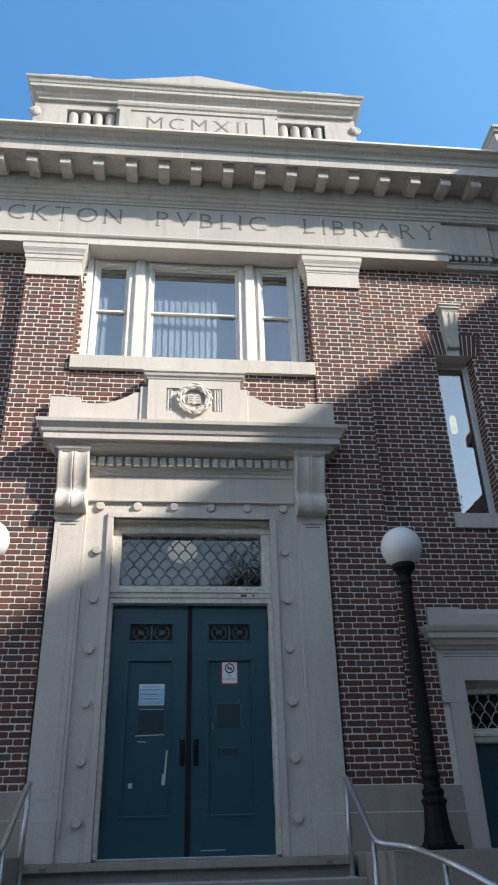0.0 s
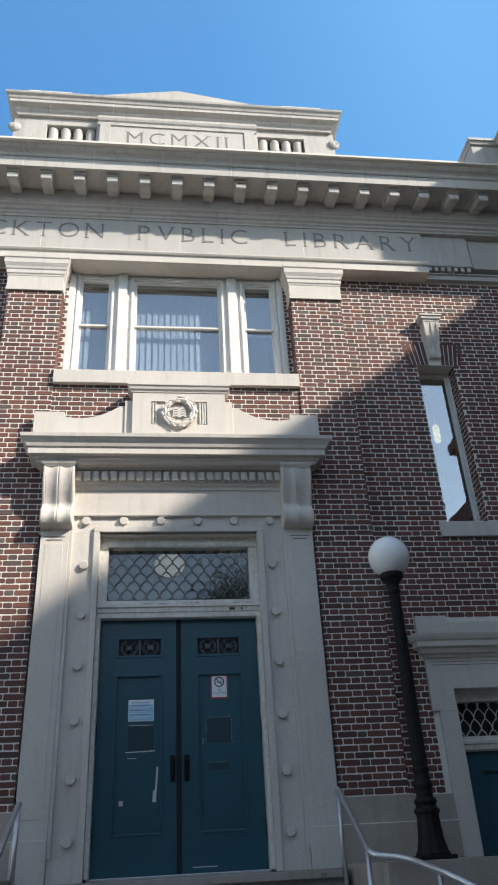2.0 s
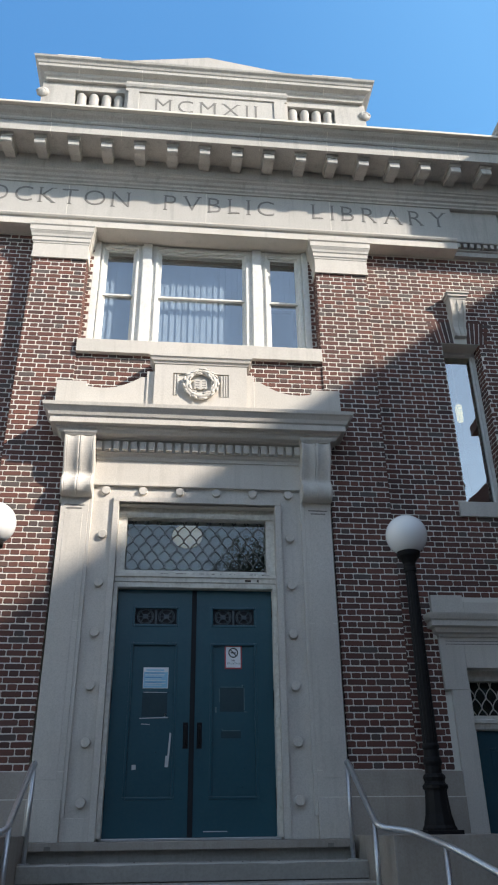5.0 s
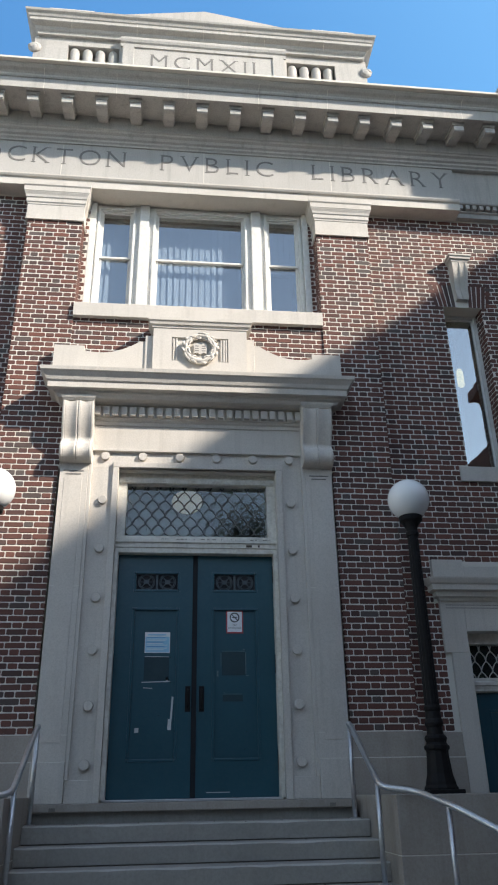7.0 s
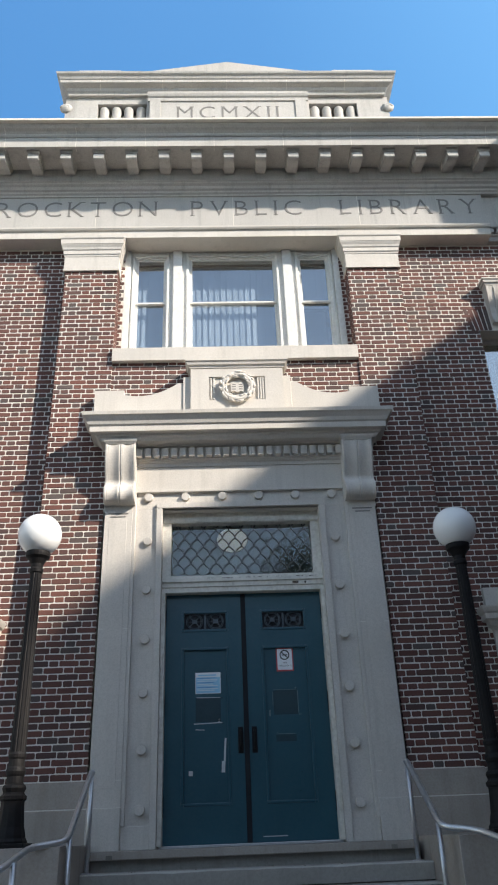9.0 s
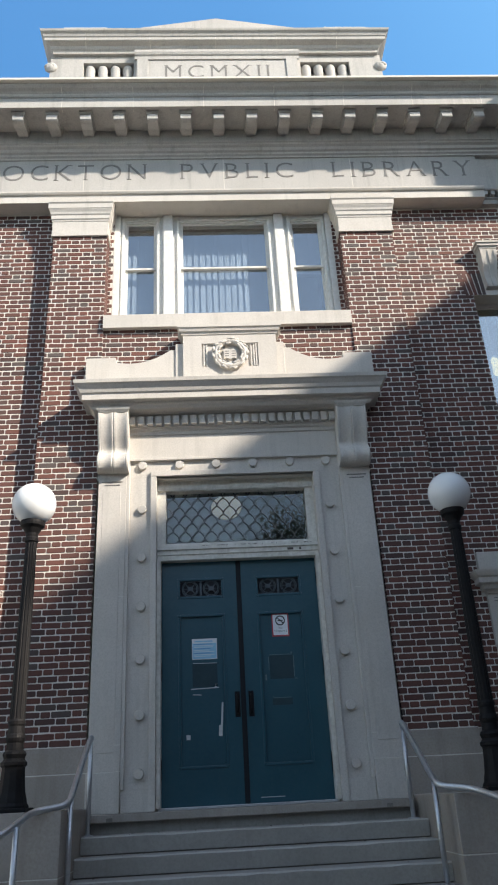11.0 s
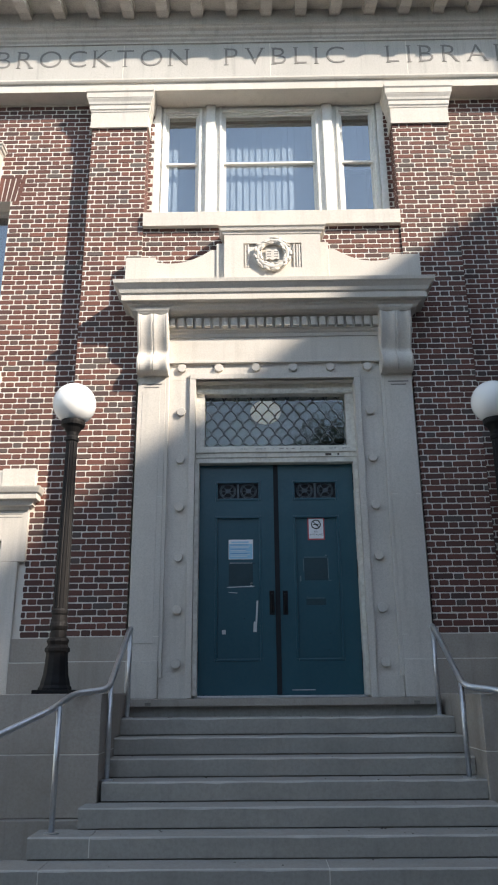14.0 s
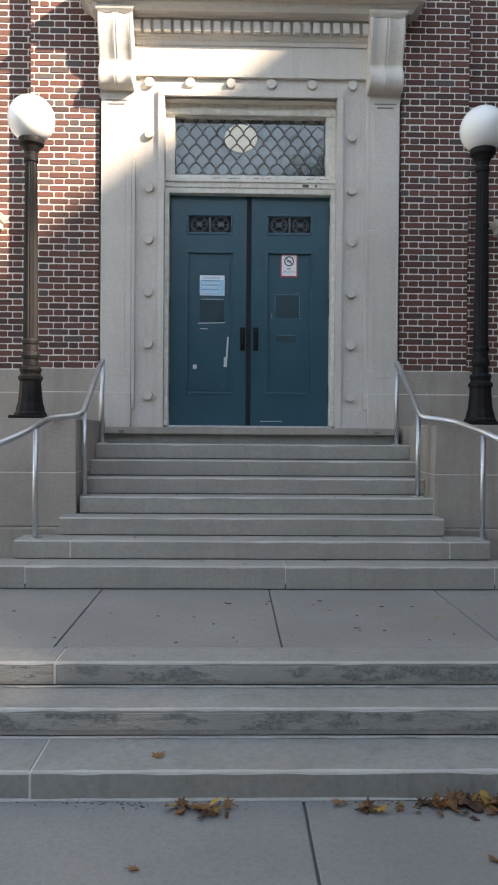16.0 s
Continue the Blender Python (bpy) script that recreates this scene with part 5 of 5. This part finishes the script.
# ---- lamp posts on the blocks ----
def lamp_post():
    lp = thing("lamp_post", "black cast-iron lamp post with white globe on block", "lamp post", "lamp posts beside the steps")
    base = [(0.155, 0.0), (0.155, 0.05), (0.148, 0.06), (0.138, 0.075), (0.135, 0.10), (0.118, 0.16), (0.108, 0.26), (0.102, 0.34), (0.104, 0.36), (0.118, 0.375), (0.118, 0.40), (0.10, 0.415), (0.092, 0.43), (0.10, 0.45), (0.106, 0.465), (0.098, 0.485), (0.078, 0.50)]
    part("base", lathe(bmesh.new(), base, 12), IRON, lp)
    part("foot_plate", boxed(-0.165, 0.165, -0.165, 0.165, 0.0, 0.035, bevel=0.008), IRON, lp)
    collar = [(0.076, 0.50), (0.073, 0.56), (0.082, 0.575), (0.088, 0.60), (0.082, 0.625), (0.074, 0.64), (0.070, 0.70), (0.078, 0.715), (0.080, 0.74), (0.070, 0.76)]
    part("collar", lathe(bmesh.new(), collar, 20), IRON, lp, smooth=False)
    bm = bmesh.new()
    seg = 48
    rings = []
    for r, z in ((0.070, 0.76), (0.066, 1.3), (0.060, 2.0), (0.055, 2.43)):
        rings.append([bm.verts.new(((r - (0.005 if i % 4 == 0 else 0)) * math.cos(2 * math.pi * i / seg), (r - (0.005 if i % 4 == 0 else 0)) * math.sin(2 * math.pi * i / seg), z)) for i in range(seg)])
    for a, b in zip(rings, rings[1:]):
        for i in range(seg):
            j = (i + 1) % seg
            bm.faces.new((a[i], a[j], b[j], b[i]))
    part("shaft", bm, IRON, lp, "fluted tapering iron shaft")
    part("globe_holder", lathe(bmesh.new(), [(0.056, 2.42), (0.066, 2.43), (0.068, 2.46), (0.058, 2.48), (0.062, 2.515), (0.09, 2.565), (0.118, 2.59), (0.122, 2.615), (0.122, 2.64), (0.10, 2.645)], 24), IRON, lp)
    bm = bmesh.new()
    bmesh.ops.create_uvsphere(bm, u_segments=40, v_segments=24, radius=0.220, matrix=Matrix.Translation((0, 0, 2.832)))
    part("globe", bm, opal, lp, "smooth white opal globe", smooth=True)
    return lp


post = lamp_post()
post.location = (-2.10, -1.12, 0.05)
copy_thing(post, pose(2.20, -1.12, 0.02))


# ---- handrails ----
def handrail(s):
    hr = thing("handrail", "bent galvanised steel pipe handrail beside the steps", "handrail", "handrails")
    r = 0.0265
    o = 0.0 if s > 0 else -0.12
    q = 0.035 if s > 0 else -0.035
    top = [(s * 1.495 + q, -0.50, 0.665), (s * 1.50 + q, -0.56, 0.64), (s * 1.505 + q, -1.46, 0.085), (s * 1.80, -1.62, 0.05), (s * (1.98 + o * 0.9), -2.05, -0.07), (s * 2.34, -2.45, -0.32), (s * 2.80, -2.95, -0.60)]
    part("rail", tube(bmesh.new(), arc_round(top, 0.10, 6), r, 12), STEEL, hr, smooth=True)
    for x, y, zt, zb in ((1.495 + s * q, -0.50, 0.655, -0.185), (1.498 + s * q, -1.40, 0.115, -0.65), (1.95 + o, -1.96, -0.045, -0.96), (2.62, -2.75, -0.49, PAVE_Z)):
        p = part("post", lathe(bmesh.new(), [(0.023, zb), (0.023, zt)], 12, (s * x, y, 0)), STEEL, hr, smooth=True)
        part("foot_plate", lathe(bmesh.new(), [(0.056, zb), (0.056, zb + 0.008), (0.034, zb + 0.012)], 14, (s * x, y, 0)), STEEL, p)
    bm = bmesh.new()
    bmesh.ops.create_uvsphere(bm, u_segments=10, v_segments=6, radius=0.03, matrix=Matrix.Translation((s * 1.495 + q, -0.50, 0.665)))
    part("end_cap", bm, STEEL, hr, smooth=True)


handrail(-1)
handrail(1)


# ---- fallen leaves on the sidewalk ----
def leaf_outline(kind):
    if kind == "lobed":
        radii = [1.0, 0.42, 0.85, 0.40, 0.8, 0.36, 0.5, 0.25, 0.14, 0.25, 0.5, 0.36, 0.8, 0.40, 0.85, 0.42]
    else:
        radii = [1.0, 0.78, 0.55, 0.46, 0.42, 0.44, 0.5, 0.62, 0.8, 0.62, 0.5, 0.44, 0.42, 0.46, 0.55, 0.78]
    n = len(radii)
    return [(r * math.cos(2 * math.pi * i / n), r * math.sin(2 * math.pi * i / n)) for i, r in enumerate(radii)]


def leaf_mesh(kind, curl):
    vs = [(0, 0, 0.06)]
    fs = []
    out = leaf_outline(kind)
    for x, y in out:
        vs.append((x, y, curl * (x * x + 0.6 * y * y) + 0.12 * math.sin(3 * x + 2 * y)))
    n = len(out)
    for i in range(n):
        fs.append((0, 1 + i, 1 + (i + 1) % n))
    m = len(vs)
    vs += [(x, y, z - 0.03) for x, y, z in vs]
    fs += [tuple(m + i for i in reversed(f)) for f in fs[:n]]
    fs += [(1 + (i + 1) % n, 1 + i, m + 1 + i, m + 1 + (i + 1) % n) for i in range(n)]
    me = bpy.data.meshes.new("leaf")
    me.from_pydata(vs, [], fs)
    me.materials.append(FALLEN)
    return me


kinds = [leaf_mesh("lobed", 0.25), leaf_mesh("lobed", 0.4), leaf_mesh("oval", 0.35), leaf_mesh("oval", 0.15)]
rng = random.Random(21)
spots = [(-0.33 + rng.gauss(0, 0.085), -5.03 - abs(rng.gauss(0, 0.05)), 0) for _ in range(20)]
spots += [(1.0 + rng.gauss(0, 0.21), -4.985 - abs(rng.gauss(0, 0.045)), 0) for _ in range(130)]
spots += [(0.36 + rng.gauss(0, 0.09), -5.0 - abs(rng.gauss(0, 0.03)), 0) for _ in range(5)]
spots += [(rng.uniform(-1.6, 2.0), rng.uniform(-6.2, -5.05), 0) for _ in range(16)]
spots += [(-0.52, -4.80, 1), (-0.5, -3.9, 2), (0.62, -3.55, 2), (0.5, -3.1, 2), (-0.2, -2.9, 2), (1.2, -3.3, 2)]
for x, y, level in spots:
    z = (GROUND, -1.576, PAVE_Z)[level]
    size = rng.uniform(0.022, 0.058) * (0.7 if level == 2 else 1)
    lf = new("fallen_leaf", rng.choice(kinds))
    lf.matrix_basis = Matrix.Translation((x, y, z + size * (0.05 if level or y < -5.12 else rng.uniform(0.25, 0.6)))) @ Euler((rng.uniform(-1, 1) * (0.2 if level or y < -5.12 else 0.55), rng.uniform(-1, 1) * (0.2 if level or y < -5.12 else 0.55), rng.uniform(0, 6.3))).to_matrix().to_4x4() @ Matrix.Scale(size, 4)
    tagged(lf, "dry curled autumn leaf lying on grey concrete", "leaf", "fallen leaves")
bm = bmesh.new()
litter = random.Random(77)
for k in range(160):
    x = litter.choice((litter.gauss(0.95, 0.3), litter.gauss(-0.6, 0.15), litter.uniform(-2, 2.4)))
    y = -4.965 - abs(litter.gauss(0, 0.03))
    sz = litter.uniform(0.002, 0.007)
    box(bm, x, x + sz * 1.6, y - sz, y, GROUND, GROUND + sz * 0.4)
for k in range(70):
    yf, top = litter.choice(STEPS)
    x, y, sz = litter.uniform(-1.5, 1.55), yf + litter.choice((litter.uniform(0.02, 0.28), 0.27)), litter.uniform(0.003, 0.010)
    box(bm, x, x + sz * 1.8, y - sz, y, top, top + sz * 0.4)
for k in range(60):
    x, y, sz = litter.uniform(-2.6, 2.6), litter.uniform(-4.2, -2.45), litter.uniform(0.004, 0.016)
    box(bm, x, x + sz * litter.uniform(0.6, 2.0), y - sz, y, PAVE_Z, PAVE_Z + sz * 0.25)
tagged(part("leaf_litter", bm, BARK), "dark crumbs of leaf litter on the steps and paving", "litter", kind="stuff")


# ---- street trees behind the camera ----
def tree(x, y, height, spread, seed, low=2.4, leaves=230, fine=1.0):
    rng = random.Random(seed)
    t = thing("tree", "broad leafy street tree in early autumn green", "tree", "street trees", at=(x, y, GROUND - 0.12))
    bm = bmesh.new()
    top = height * 0.55
    trunk = [(rng.uniform(-0.1, 0.1) * k, rng.uniform(-0.1, 0.1) * k, top * k / 5) for k in range(6)]
    for k in range(5):
        tube(bm, trunk[k:k + 2], 0.24 * (1 - 0.13 * k), 9)
    tips = []
    for k in range(13):
        a = rng.uniform(0, 6.28)
        b = Vector(trunk[rng.randint(2, 5)])
        d = Vector((math.cos(a) * spread * rng.uniform(0.4, 0.9), math.sin(a) * spread * rng.uniform(0.4, 0.9), height * rng.uniform(0.1, 0.42)))
        mid = b + d * 0.5 + Vector((0, 0, 0.3))
        tube(bm, [b, mid, b + d], 0.06, 6)
        tips += [mid, b + d]
    part("trunk", bm, BARK, t, "grey-brown trunk and limbs")
    vs, fs = [], []
    for tip in tips + [Vector((0, 0, height * 0.85)), Vector((0, 0, height * 0.7))]:
        for k in range(leaves):
            c = tip + Vector((rng.gauss(0, spread * 0.24), rng.gauss(0, spread * 0.24), rng.gauss(0, height * 0.075)))
            if c.z < low:
                continue
            r = rng.uniform(0.09, 0.20) * fine
            u = Vector((rng.gauss(0, 1), rng.gauss(0, 1), rng.gauss(0, 0.6))).normalized()
            w = u.orthogonal().normalized()
            n0 = len(vs)
            vs += [tuple(c + u * r), tuple(c + w * r * 0.55), tuple(c - u * r), tuple(c - w * r * 0.55)]
            fs.append((n0, n0 + 1, n0 + 2, n0 + 3))
    tagged(part("crown", (vs, fs), FOLIAGE, t, "uneven crown of small green leaves"), kind="stuff")


tree(3.9, -20.5, 11.3, 2.9, 2, 2.4, 2600, 0.45)
# unseen tree added to dim sky light on the lower right
tree(6.2, -11.8, 11.5, 2.5, 17, 2.2, 230)
tree(9.9, -11.5, 10.3, 2.0, 15, 1.5, 120)
tree(10.6, -12.9, 9.6, 3.0, 12, 2.2, 170)
tree(10.5, -21.0, 10.5, 3.4, 3)
tree(-9.5, -22.0, 8.0, 3.0, 4)
tree(13.5, -15.0, 12.5, 3.8, 6, 4.0)
tree(-16.5, -20.0, 9.5, 3.3, 7)


# ---- brick pieces of the walls, last ----
I4 = Matrix.Identity(4)
for ob, s in zip(wall_piers, (-1, 1)):
    a, b = sorted((s * 1.665, s * 2.41))
    lay = lay_bricks(a - 0.005, b + 0.005, BRICK_Z0, 7.34)
    mount_bricks(lay, I4, ob, 300, 100 + s)
    # returns: the side towards the window and the side towards the bay
    inner = pose(s * 1.665, 0, 0, 0, 0, 90 if s < 0 else -90)
    u = (0.0, 0.30) if s < 0 else (-0.30, 0.0)
    mount_bricks(lay_bricks(*u, 5.97, 7.94), inner, ob, 0, 110 + s)
    outer = pose(s * 2.41, 0, 0, 0, 0, -90 if s < 0 else 90)
    u = (-0.2, 0.0) if s < 0 else (0.0, 0.2)
    mount_bricks(lay_bricks(*u, BRICK_Z0, 7.94), outer, ob, 0, 115 + s)
for s in (-1, 1):
    a, b = sorted((s * 1.602, s * 1.668))
    jamb = wall("wall_%d" % (23 if s < 0 else 24), a, b, 0.24, 0.5, 5.97, 7.94, [], RED_WALL + ", narrow jamb beside the upper window")
    mount_bricks(lay_bricks(a, b, 5.97, 7.94), pose(0, 0.24, 0), jamb, 40, 125 + s)
mount_bricks(lay_bricks(-1.665, 1.665, 4.9, 5.76, [(-0.61, 0.61, 4, 5.70)]), pose(0, 0.02, 0), wall_mid, 300, 120)
for (ob, a, b, holes), s in zip(wall_bays, (-1, 1)):
    cx = s * AXIS
    cut = list(holes) + [(cx - 0.90, cx + 0.90, -2, 2.08), (cx - 0.96, cx + 0.96, 2.05, 2.58), (cx - 0.40, cx + 0.40, 3.62, 3.85), (cx - 0.37, cx + 0.37, 6.33, 6.74), (cx - 0.12, cx + 0.12, 6.4, 7.2)]
    lay = lay_bricks(a, b, BRICK_Z0, 7.95, cut)
    mount_bricks(lay, pose(0, BAY_Y, 0), ob, 300, 130 + s, near=lambda u, z: -abs(z - 2.0) - 0.6 * abs(u))
    # brick reveals of the tall window
    for q, ang in ((holes[0][0], 90), (holes[0][1], -90)):
        u = (BAY_Y, BAY_Y + 0.22) if ang == 90 else (-BAY_Y - 0.22, -BAY_Y)
        mount_bricks(lay_bricks(*u, 3.85, 6.34), pose(q, 0, 0, 0, 0, ang), ob, 0, 140 + s)
    # flat arch of fanned bricks
    for k in range(-6, 7):
        if abs(k) < 2:
            continue
        lo, hi = k * 0.062, k * 0.074
        bm = prism_y(bmesh.new(), [(cx + lo - 0.0245, 6.345), (cx + lo + 0.0245, 6.345), (cx + hi + 0.029, 6.735), (cx + hi - 0.029, 6.735)], BAY_Y - 0.004, BAY_Y + 0.05)
        part("arch_brick", bm, BRICK_PIECE, ob)
mount_bricks(lay_bricks(5.18, 5.975, BRICK_Z0, 7.34), I4, wall_outer, 0, 149)
mount_bricks(lay_bricks(-0.2, 0.0, BRICK_Z0, 7.34), pose(5.185, 0, 0, 0, 0, -90), wall_outer, 0, 148)
mount_bricks(lay_bricks(5.97, 8.0, BRICK_Z0, 7.34), pose(0, -0.60, 0), wall_wing, 0, 150)
mount_bricks(lay_bricks(0.0, 0.60, BRICK_Z0, 7.34), pose(5.97, 0, 0, 0, 0, -90), wall_wing, 0, 151)
